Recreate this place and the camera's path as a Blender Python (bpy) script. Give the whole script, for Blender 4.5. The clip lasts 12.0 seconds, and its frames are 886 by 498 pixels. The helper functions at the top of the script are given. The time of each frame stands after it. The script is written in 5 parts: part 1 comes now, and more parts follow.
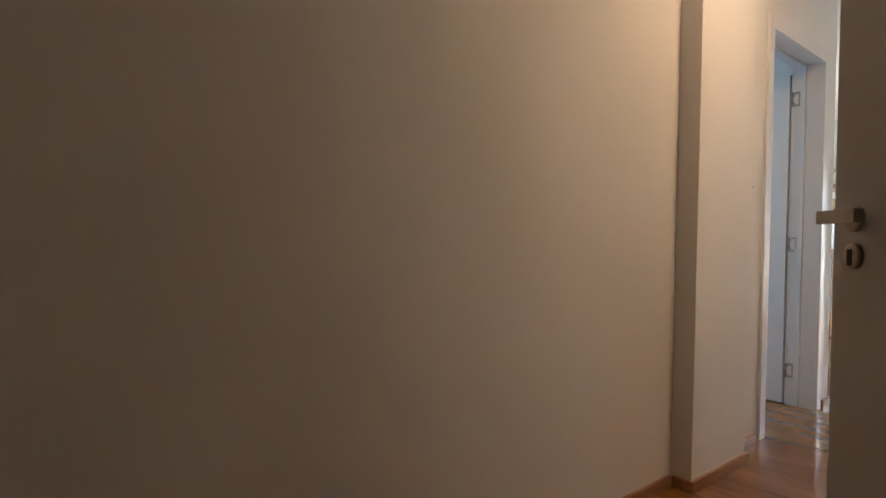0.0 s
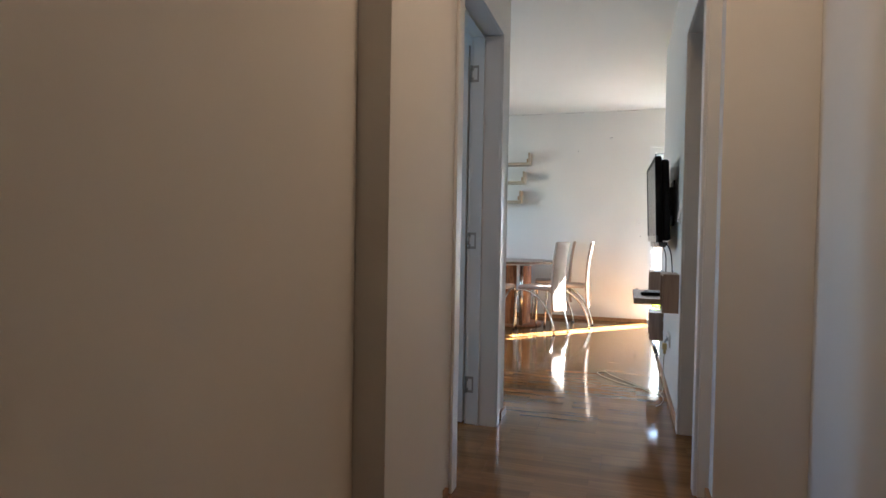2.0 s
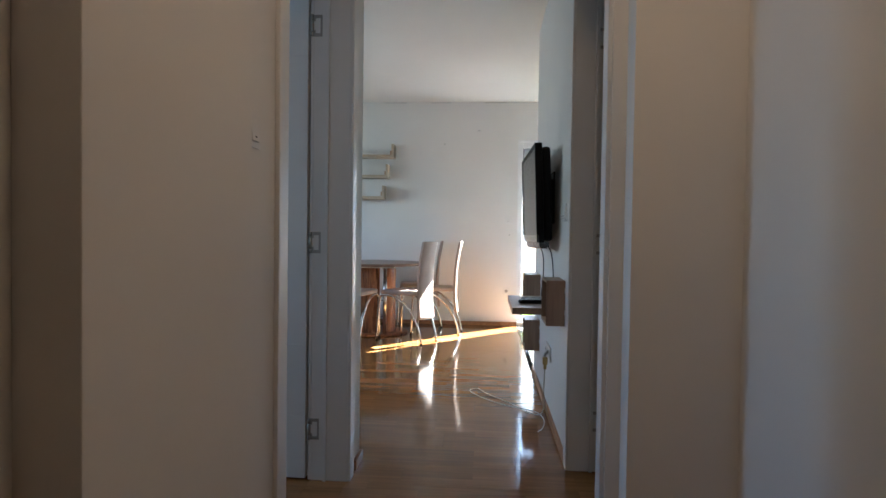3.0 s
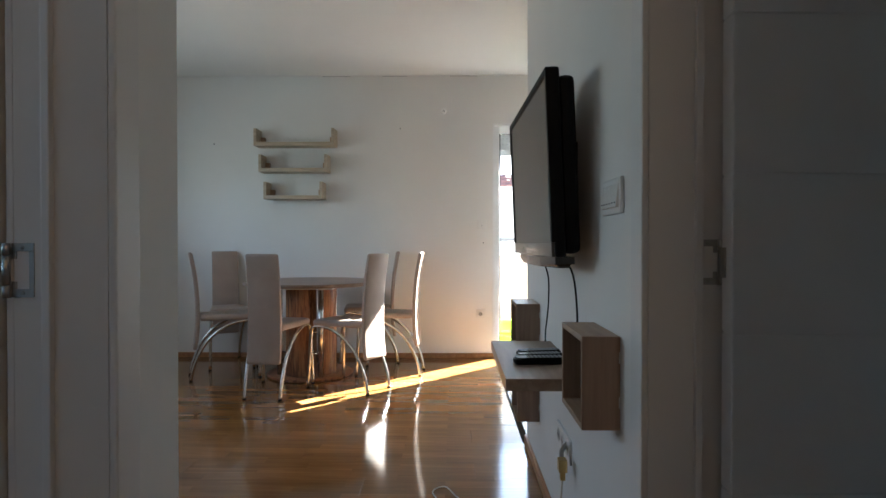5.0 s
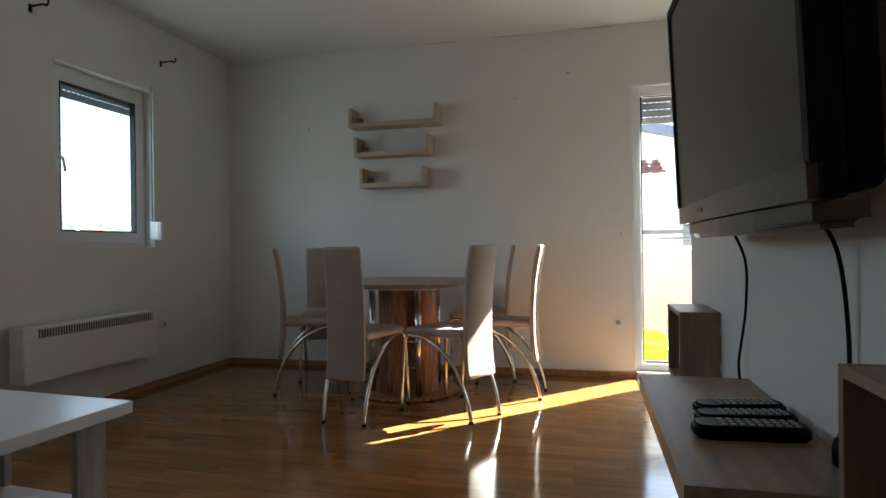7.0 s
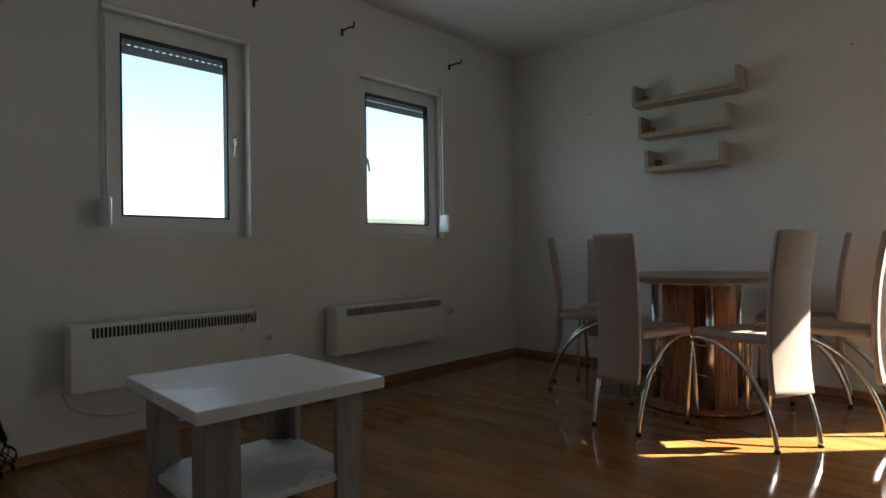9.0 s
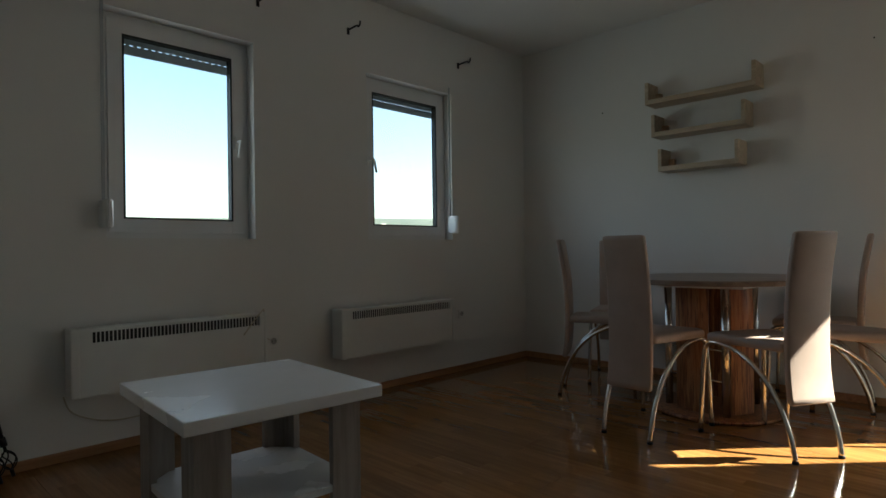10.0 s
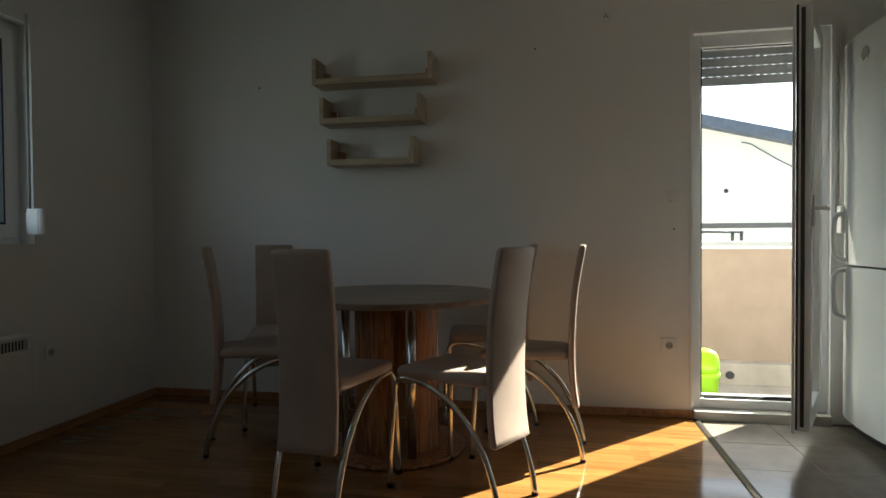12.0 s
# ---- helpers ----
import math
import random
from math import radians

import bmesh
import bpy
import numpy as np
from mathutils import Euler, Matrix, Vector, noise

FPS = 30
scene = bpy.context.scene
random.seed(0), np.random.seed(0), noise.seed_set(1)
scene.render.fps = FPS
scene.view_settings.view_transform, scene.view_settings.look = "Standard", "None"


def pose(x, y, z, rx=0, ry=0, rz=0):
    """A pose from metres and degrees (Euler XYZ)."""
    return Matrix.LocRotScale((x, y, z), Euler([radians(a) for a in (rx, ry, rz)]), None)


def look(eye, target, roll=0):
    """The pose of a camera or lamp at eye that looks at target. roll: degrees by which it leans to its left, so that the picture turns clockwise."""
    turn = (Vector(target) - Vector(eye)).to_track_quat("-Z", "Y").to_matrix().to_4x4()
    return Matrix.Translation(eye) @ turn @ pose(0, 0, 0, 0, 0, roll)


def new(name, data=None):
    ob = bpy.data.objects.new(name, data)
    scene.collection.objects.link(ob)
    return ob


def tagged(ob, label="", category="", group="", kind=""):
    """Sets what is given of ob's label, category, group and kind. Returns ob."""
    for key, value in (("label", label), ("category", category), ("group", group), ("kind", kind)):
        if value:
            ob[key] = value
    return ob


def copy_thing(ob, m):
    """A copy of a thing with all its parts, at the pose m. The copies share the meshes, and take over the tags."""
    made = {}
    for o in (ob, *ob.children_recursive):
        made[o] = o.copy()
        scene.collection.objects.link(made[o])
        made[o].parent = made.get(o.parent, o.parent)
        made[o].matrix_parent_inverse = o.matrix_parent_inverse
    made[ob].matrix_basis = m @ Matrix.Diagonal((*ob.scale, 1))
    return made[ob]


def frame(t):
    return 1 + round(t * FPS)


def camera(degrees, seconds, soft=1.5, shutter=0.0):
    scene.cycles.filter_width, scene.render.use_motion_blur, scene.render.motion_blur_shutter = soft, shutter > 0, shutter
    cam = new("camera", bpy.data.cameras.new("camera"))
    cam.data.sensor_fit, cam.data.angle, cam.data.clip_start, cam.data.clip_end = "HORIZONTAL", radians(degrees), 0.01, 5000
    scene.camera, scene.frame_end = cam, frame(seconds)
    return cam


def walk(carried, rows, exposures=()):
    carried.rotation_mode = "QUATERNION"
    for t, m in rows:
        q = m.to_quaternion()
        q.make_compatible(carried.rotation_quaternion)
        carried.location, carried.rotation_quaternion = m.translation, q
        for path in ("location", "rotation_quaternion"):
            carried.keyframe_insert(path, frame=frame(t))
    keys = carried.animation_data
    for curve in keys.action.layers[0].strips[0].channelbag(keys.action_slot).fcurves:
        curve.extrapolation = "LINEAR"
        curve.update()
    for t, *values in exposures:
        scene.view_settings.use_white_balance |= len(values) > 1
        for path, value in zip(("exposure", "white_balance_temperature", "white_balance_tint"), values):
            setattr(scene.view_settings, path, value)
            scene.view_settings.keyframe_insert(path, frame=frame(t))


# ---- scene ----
cam = camera(74.0, 12.0)
PATH = [
    (0, (0.802, -0.217, 0.948), (2.116, 1.29, 0.922), 1.1),
    (0.5, (0.969, -0.032, 0.956), (2.494, 1.261, 0.927), 1.5),
    (1, (1.203, 0.11, 0.951), (2.905, 1.16, 0.929), 1.0),
    (1.5, (1.455, 0.222, 0.98), (3.274, 1.053, 0.945), 1.0),
    (2, (1.714, 0.303, 1.001), (3.625, 0.892, 0.951), 1.0),
    (2.5, (1.997, 0.364, 1.002), (3.975, 0.66, 0.963), 1.0),
    (3, (2.375, 0.378, 1.007), (4.369, 0.525, 0.96), 0.8),
    (5, (3.792, 0.383, 1.012), (5.792, 0.421, 0.994), 0.0),
    (5.5, (4.038, 0.393, 0.992), (6.037, 0.455, 0.978), -0.0),
    (6, (4.25, 0.367, 0.961), (6.246, 0.485, 0.95), -0.1),
    (6.5, (4.468, 0.33, 0.955), (6.452, 0.578, 0.944), -0.4),
    (7, (4.654, 0.35, 0.93), (6.595, 0.829, 0.928), -0.7),
    (7.5, (4.8, 0.37, 0.919), (6.652, 1.126, 0.918), -0.6),
    (9.5, (4.944, 0.279, 0.869), (6.361, 1.69, 0.876), -0.8),
    (10, (5.003, 0.303, 0.886), (6.432, 1.703, 0.892), -0.8),
    (10.5, (5.132, 0.397, 0.931), (6.678, 1.666, 0.926), -0.5),
    (11, (5.291, 0.488, 0.984), (7.033, 1.471, 0.967), -0.4),
    (11.5, (5.497, 0.606, 0.981), (7.386, 1.261, 0.949), -0.3),
    (12, (5.658, 0.777, 0.981), (7.625, 1.138, 0.943), -0.4),
]
walk(cam, [(t, look(eye, target, roll)) for t, eye, target, roll in PATH], [(0, 6.35, 6350, 9), (1, 6.0, 6250, 8), (3, 5.05, 5700, 6), (5, 4.7, 6050, 6), (6, 4.45, 6350, 6), (7, 3.95, 6500, 6), (7.5, 3.85, 6600, 6), (9.5, 3.22, 6650, 5), (10.5, 3.05, 6650, 3), (12, 2.80, 6800, 2)])
SUN_ELEV, SUN_DIR, SUN_POWER, SKY = 35.1, (0.719, -0.695), 5.0, 0.05
LAMP, LAMP_COLOR = 0.0033, (1.0, 0.66, 0.40)
WIN_POWER, BATH_POWER, DOOR_POWER = 0.22, 0.26, 0.26
FLOOR_DARK, FLOOR_MID, FLOOR_LIGHT = (0.185, 0.080, 0.025), (0.26, 0.121, 0.038), (0.345, 0.178, 0.060)
# ---- world and sun ----
def setup_world():
    w = bpy.data.worlds.new("sky_world")
    scene.world = w
    w.use_nodes = True
    nt = w.node_tree
    nt.nodes.clear()
    out = nt.nodes.new("ShaderNodeOutputWorld")
    bg = nt.nodes.new("ShaderNodeBackground")
    sky = nt.nodes.new("ShaderNodeTexSky")
    sky.sky_type = "NISHITA"
    sky.sun_disc = False
    sky.sun_elevation = radians(SUN_ELEV)
    sky.sun_rotation = math.atan2(SUN_DIR[0], SUN_DIR[1])
    sky.air_density, sky.dust_density, sky.ozone_density = 1.0, 1.2, 1.2
    bg.inputs["Strength"].default_value = SKY
    nt.links.new(sky.outputs[0], bg.inputs["Color"])
    nt.links.new(bg.outputs[0], out.inputs["Surface"])
    sun = bpy.data.lights.new("sun", "SUN")
    sun.energy, sun.angle, sun.color = SUN_POWER, radians(0.53), (1.0, 0.97, 0.89)
    ob = new("sun", sun)
    e = radians(SUN_ELEV)
    v = Vector((SUN_DIR[0] * math.cos(e), SUN_DIR[1] * math.cos(e), math.sin(e)))
    ob.matrix_world = look(Vector((8, 0, 5)) + v * 20, Vector((8, 0, 5)))


setup_world()


def hall_lamp(x, y, z):
    """The warm lamp on the hall ceiling, above the view, that lights the hall."""
    d = bpy.data.lights.new("hall_lamp_light", "AREA")
    d.shape, d.size, d.energy, d.color = "DISK", 0.24, LAMP, LAMP_COLOR
    new("hall_lamp_light", d).matrix_world = look((x, y, z), (x, y + 0.001, 0))


hall_lamp(3.15, 0.18, 2.405)


def window_light(x, y, z, w, h, target, power, color=(0.80, 0.90, 1.0)):
    """Stands in for the sky's light through an opening."""
    d = bpy.data.lights.new("window_sky", "AREA")
    d.shape, d.size, d.size_y, d.energy, d.color = "RECTANGLE", w, h, power, color
    new("window_sky", d).matrix_world = look((x, y, z), target)


window_light(6.205, 3.385, 1.45, 0.5, 0.75, (6.205, 0, 1.1), WIN_POWER)
window_light(7.715, 3.385, 1.45, 0.5, 0.75, (7.715, 0, 1.1), WIN_POWER)
window_light(4.50, 3.385, 1.45, 0.4, 0.75, (4.30, 0, 1.1), BATH_POWER, (0.42, 0.67, 1.0))
window_light(9.12, -0.31, 0.95, 0.5, 1.6, (5, 0.2, 0.9), DOOR_POWER)


# ---- materials ----
def mat_base(name):
    m = bpy.data.materials.new(name)
    m.use_nodes = True
    nt = m.node_tree
    return m, nt, nt.nodes["Principled BSDF"]


def coords(nt, scale=(1, 1, 1), kind="Object"):
    tc = nt.nodes.new("ShaderNodeTexCoord")
    mp = nt.nodes.new("ShaderNodeMapping")
    mp.inputs["Scale"].default_value = scale
    nt.links.new(tc.outputs[kind], mp.inputs["Vector"])
    return mp.outputs[0]


def noise_tex(nt, vec, scale, detail=4, rough=0.55):
    n = nt.nodes.new("ShaderNodeTexNoise")
    n.inputs["Scale"].default_value, n.inputs["Detail"].default_value, n.inputs["Roughness"].default_value = scale, detail, rough
    nt.links.new(vec, n.inputs["Vector"])
    return n.outputs["Fac"]


def ramp(nt, fac, stops):
    r = nt.nodes.new("ShaderNodeValToRGB")
    el = r.color_ramp.elements
    while len(el) < len(stops):
        el.new(0.5)
    for e, (p, c) in zip(el, stops):
        e.position, e.color = p, (*c, 1)
    nt.links.new(fac, r.inputs["Fac"])
    return r.outputs["Color"]


def mul_range(nt, fac, lo, hi):
    r = nt.nodes.new("ShaderNodeMapRange")
    r.inputs["To Min"].default_value, r.inputs["To Max"].default_value = lo, hi
    nt.links.new(fac, r.inputs["Value"])
    return r.outputs["Result"]


def bump(nt, bsdf, height, strength=0.2, dist=0.002):
    b = nt.nodes.new("ShaderNodeBump")
    b.inputs["Strength"].default_value, b.inputs["Distance"].default_value = strength, dist
    nt.links.new(height, b.inputs["Height"])
    nt.links.new(b.outputs[0], bsdf.inputs["Normal"])


def surface(name, c1, c2, rough=(0.4, 0.6), scale=8, fine=120, metallic=0.0, bstr=0.15, bdist=0.001, coat=0.0, stretch=(1, 1, 1)):
    m, nt, b = mat_base(name)
    v = coords(nt, stretch)
    big, small = noise_tex(nt, v, scale, 5), noise_tex(nt, v, fine, 3)
    nt.links.new(ramp(nt, big, [(0.3, c1), (0.7, c2)]), b.inputs["Base Color"])
    nt.links.new(mul_range(nt, big, *rough), b.inputs["Roughness"])
    b.inputs["Metallic"].default_value = metallic
    b.inputs["Coat Weight"].default_value = coat
    bump(nt, b, small, bstr, bdist)
    return m


def wood(name, dark, mid, light, axis="X", rough=(0.35, 0.5), scale=1.0, coat=0.0, stripes=0.0):
    m, nt, b = mat_base(name)
    st = {"X": (2.5, 34, 34), "Y": (34, 2.5, 34), "Z": (34, 34, 2.5)}[axis]
    v = coords(nt, tuple(s * scale for s in st))
    oi = nt.nodes.new("ShaderNodeObjectInfo")
    add = nt.nodes.new("ShaderNodeVectorMath")
    add.operation = "MULTIPLY_ADD"
    nt.links.new(oi.outputs["Random"], add.inputs[0])
    add.inputs[1].default_value = (31, 17, 23)
    nt.links.new(v, add.inputs[2])
    grain = noise_tex(nt, add.outputs[0], 1.0, 8, 0.62)
    fine = noise_tex(nt, add.outputs[0], 4.0, 4, 0.6)
    col = ramp(nt, grain, [(0.28, dark), (0.5, mid), (0.72, light)])
    nt.links.new(col, b.inputs["Base Color"])
    nt.links.new(mul_range(nt, fine, *rough), b.inputs["Roughness"])
    b.inputs["Coat Weight"].default_value = coat
    b.inputs["Coat Roughness"].default_value = 0.12
    bump(nt, b, fine, 0.25, 0.0006)
    return m


def striped_wood(name):
    m, nt, b = mat_base(name)
    v = coords(nt, (1, 1, 0.06))
    w = noise_tex(nt, v, 16, 5, 0.7)
    f = noise_tex(nt, v, 120, 4, 0.7)
    mix = nt.nodes.new("ShaderNodeMix")
    mix.data_type = "RGBA"
    mix.blend_type = "MULTIPLY"
    mix.inputs[0].default_value = 0.6
    nt.links.new(ramp(nt, w, [(0.36, (0.09, 0.028, 0.010)), (0.43, (0.34, 0.13, 0.045)), (0.49, (0.46, 0.22, 0.09)), (0.54, (0.13, 0.04, 0.015)), (0.60, (0.38, 0.16, 0.06)), (0.68, (0.20, 0.07, 0.028))]), mix.inputs[6])
    nt.links.new(ramp(nt, f, [(0.3, (0.6, 0.6, 0.6)), (0.7, (1, 1, 1))]), mix.inputs[7])
    nt.links.new(mix.outputs[2], b.inputs["Base Color"])
    b.inputs["Roughness"].default_value = 0.38
    return m


def floor_wood():
    m, nt, b = mat_base("glossy_laminate")
    tc = nt.nodes.new("ShaderNodeTexCoord")
    oi = nt.nodes.new("ShaderNodeObjectInfo")
    add = nt.nodes.new("ShaderNodeVectorMath")
    add.operation = "MULTIPLY_ADD"
    nt.links.new(oi.outputs["Random"], add.inputs[0])
    add.inputs[1].default_value = (7.0, 11.0, 0.0)
    geo = nt.nodes.new("ShaderNodeNewGeometry")
    nt.links.new(geo.outputs["Position"], add.inputs[2])
    brick = nt.nodes.new("ShaderNodeTexBrick")
    brick.inputs["Color1"].default_value = (0, 0, 0, 1)
    brick.inputs["Color2"].default_value = (1, 1, 1, 1)
    brick.inputs["Mortar"].default_value = (0.5, 0.5, 0.5, 1)
    brick.inputs["Scale"].default_value = 1.0
    brick.inputs["Mortar Size"].default_value = 0.0006
    brick.inputs["Brick Width"].default_value = 0.42
    brick.inputs["Row Height"].default_value = 0.0655
    sw = nt.nodes.new("ShaderNodeMapping")
    sw.inputs["Rotation"].default_value = (0, 0, radians(90))
    nt.links.new(geo.outputs["Position"], sw.inputs["Vector"])
    nt.links.new(sw.outputs[0], brick.inputs["Vector"])
    st = nt.nodes.new("ShaderNodeMapping")
    st.inputs["Scale"].default_value = (38, 2.2, 1)
    nt.links.new(add.outputs[0], st.inputs["Vector"])
    off = nt.nodes.new("ShaderNodeVectorMath")
    off.operation = "MULTIPLY_ADD"
    nt.links.new(brick.outputs["Color"], off.inputs[0])
    off.inputs[1].default_value = (19, 13, 0)
    nt.links.new(st.outputs[0], off.inputs[2])
    grain = noise_tex(nt, off.outputs[0], 1.0, 7, 0.6)
    base = ramp(nt, grain, [(0.25, FLOOR_DARK), (0.5, FLOOR_MID), (0.8, FLOOR_LIGHT)])
    tone = ramp(nt, brick.outputs["Color"], [(0.0, (0.76, 0.72, 0.68)), (0.5, (0.92, 0.90, 0.87)), (1.0, (1.08, 1.08, 1.06))])
    mix = nt.nodes.new("ShaderNodeMix")
    mix.data_type, mix.blend_type = "RGBA", "MULTIPLY"
    mix.inputs[0].default_value = 1.0
    nt.links.new(base, mix.inputs[6])
    nt.links.new(tone, mix.inputs[7])
    nt.links.new(mix.outputs[2], b.inputs["Base Color"])
    wear = noise_tex(nt, coords(nt, (1, 1, 1)), 2.2, 5)
    nt.links.new(mul_range(nt, wear, 0.05, 0.15), b.inputs["Roughness"])
    wob = noise_tex(nt, geo.outputs["Position"], 7.0, 3)
    scr = nt.nodes.new("ShaderNodeMapping")
    scr.inputs["Rotation"].default_value = (0, 0, radians(24))
    scr.inputs["Scale"].default_value = (7, 150, 1)
    nt.links.new(geo.outputs["Position"], scr.inputs["Vector"])
    marks = ramp(nt, noise_tex(nt, scr.outputs[0], 1.0, 2), [(0.70, (0, 0, 0)), (0.76, (1, 1, 1))])
    mixh = nt.nodes.new("ShaderNodeMath")
    mixh.operation = "MULTIPLY_ADD"
    nt.links.new(marks, mixh.inputs[0])
    mixh.inputs[1].default_value = -0.10
    nt.links.new(wob, mixh.inputs[2])
    bump(nt, b, mixh.outputs[0], 0.035, 0.003)
    return m


def plaster(name, c, rough=0.75):
    m, nt, b = mat_base(name)
    geo = nt.nodes.new("ShaderNodeNewGeometry")
    big = noise_tex(nt, geo.outputs["Position"], 1.3, 5)
    sm = noise_tex(nt, geo.outputs["Position"], 90, 4)
    mid = noise_tex(nt, geo.outputs["Position"], 7, 4)
    nt.links.new(ramp(nt, big, [(0.3, tuple(x * 0.95 for x in c)), (0.7, c)]), b.inputs["Base Color"])
    nt.links.new(mul_range(nt, mid, rough - 0.12, rough + 0.1), b.inputs["Roughness"])
    s = nt.nodes.new("ShaderNodeMath")
    s.operation = "MULTIPLY_ADD"
    nt.links.new(sm, s.inputs[0])
    s.inputs[1].default_value = 0.25
    nt.links.new(mid, s.inputs[2])
    bump(nt, b, s.outputs[0], 0.22, 0.003)
    return m


def glass(name):
    m, nt, b = mat_base(name)
    nt.nodes.clear()
    out = nt.nodes.new("ShaderNodeOutputMaterial")
    tr, gl, mx, fr = (nt.nodes.new("ShaderNode" + k) for k in ("BsdfTransparent", "BsdfGlossy", "MixShader", "LayerWeight"))
    tr.inputs["Color"].default_value = (0.93, 0.96, 0.96, 1)
    gl.inputs["Roughness"].default_value = 0.01
    fr.inputs["Blend"].default_value = 0.5
    pw = nt.nodes.new("ShaderNodeMath")
    pw.operation = "POWER"
    nt.links.new(fr.outputs["Facing"], pw.inputs[0])
    pw.inputs[1].default_value = 4.5
    nt.links.new(mul_range(nt, pw.outputs[0], 0.035, 0.9), mx.inputs[0])
    nt.links.new(tr.outputs[0], mx.inputs[1])
    nt.links.new(gl.outputs[0], mx.inputs[2])
    nt.links.new(mx.outputs[0], out.inputs["Surface"])
    return m


def lamp_glass():
    m, nt, b = mat_base("opal_lamp_glass")
    b.inputs["Base Color"].default_value = (0.85, 0.8, 0.7, 1)
    b.inputs["Emission Color"].default_value = (*LAMP_COLOR, 1)
    b.inputs["Emission Strength"].default_value = 0.82
    return m


def tile_mat():
    m, nt, b = mat_base("ceramic_tile")
    geo = nt.nodes.new("ShaderNodeNewGeometry")
    n = noise_tex(nt, geo.outputs["Position"], 5, 6, 0.65)
    nt.links.new(ramp(nt, n, [(0.3, (0.18, 0.158, 0.13)), (0.55, (0.245, 0.215, 0.18)), (0.75, (0.29, 0.255, 0.215))]), b.inputs["Base Color"])
    nt.links.new(mul_range(nt, n, 0.1, 0.22), b.inputs["Roughness"])
    bump(nt, b, n, 0.06, 0.003)
    return m


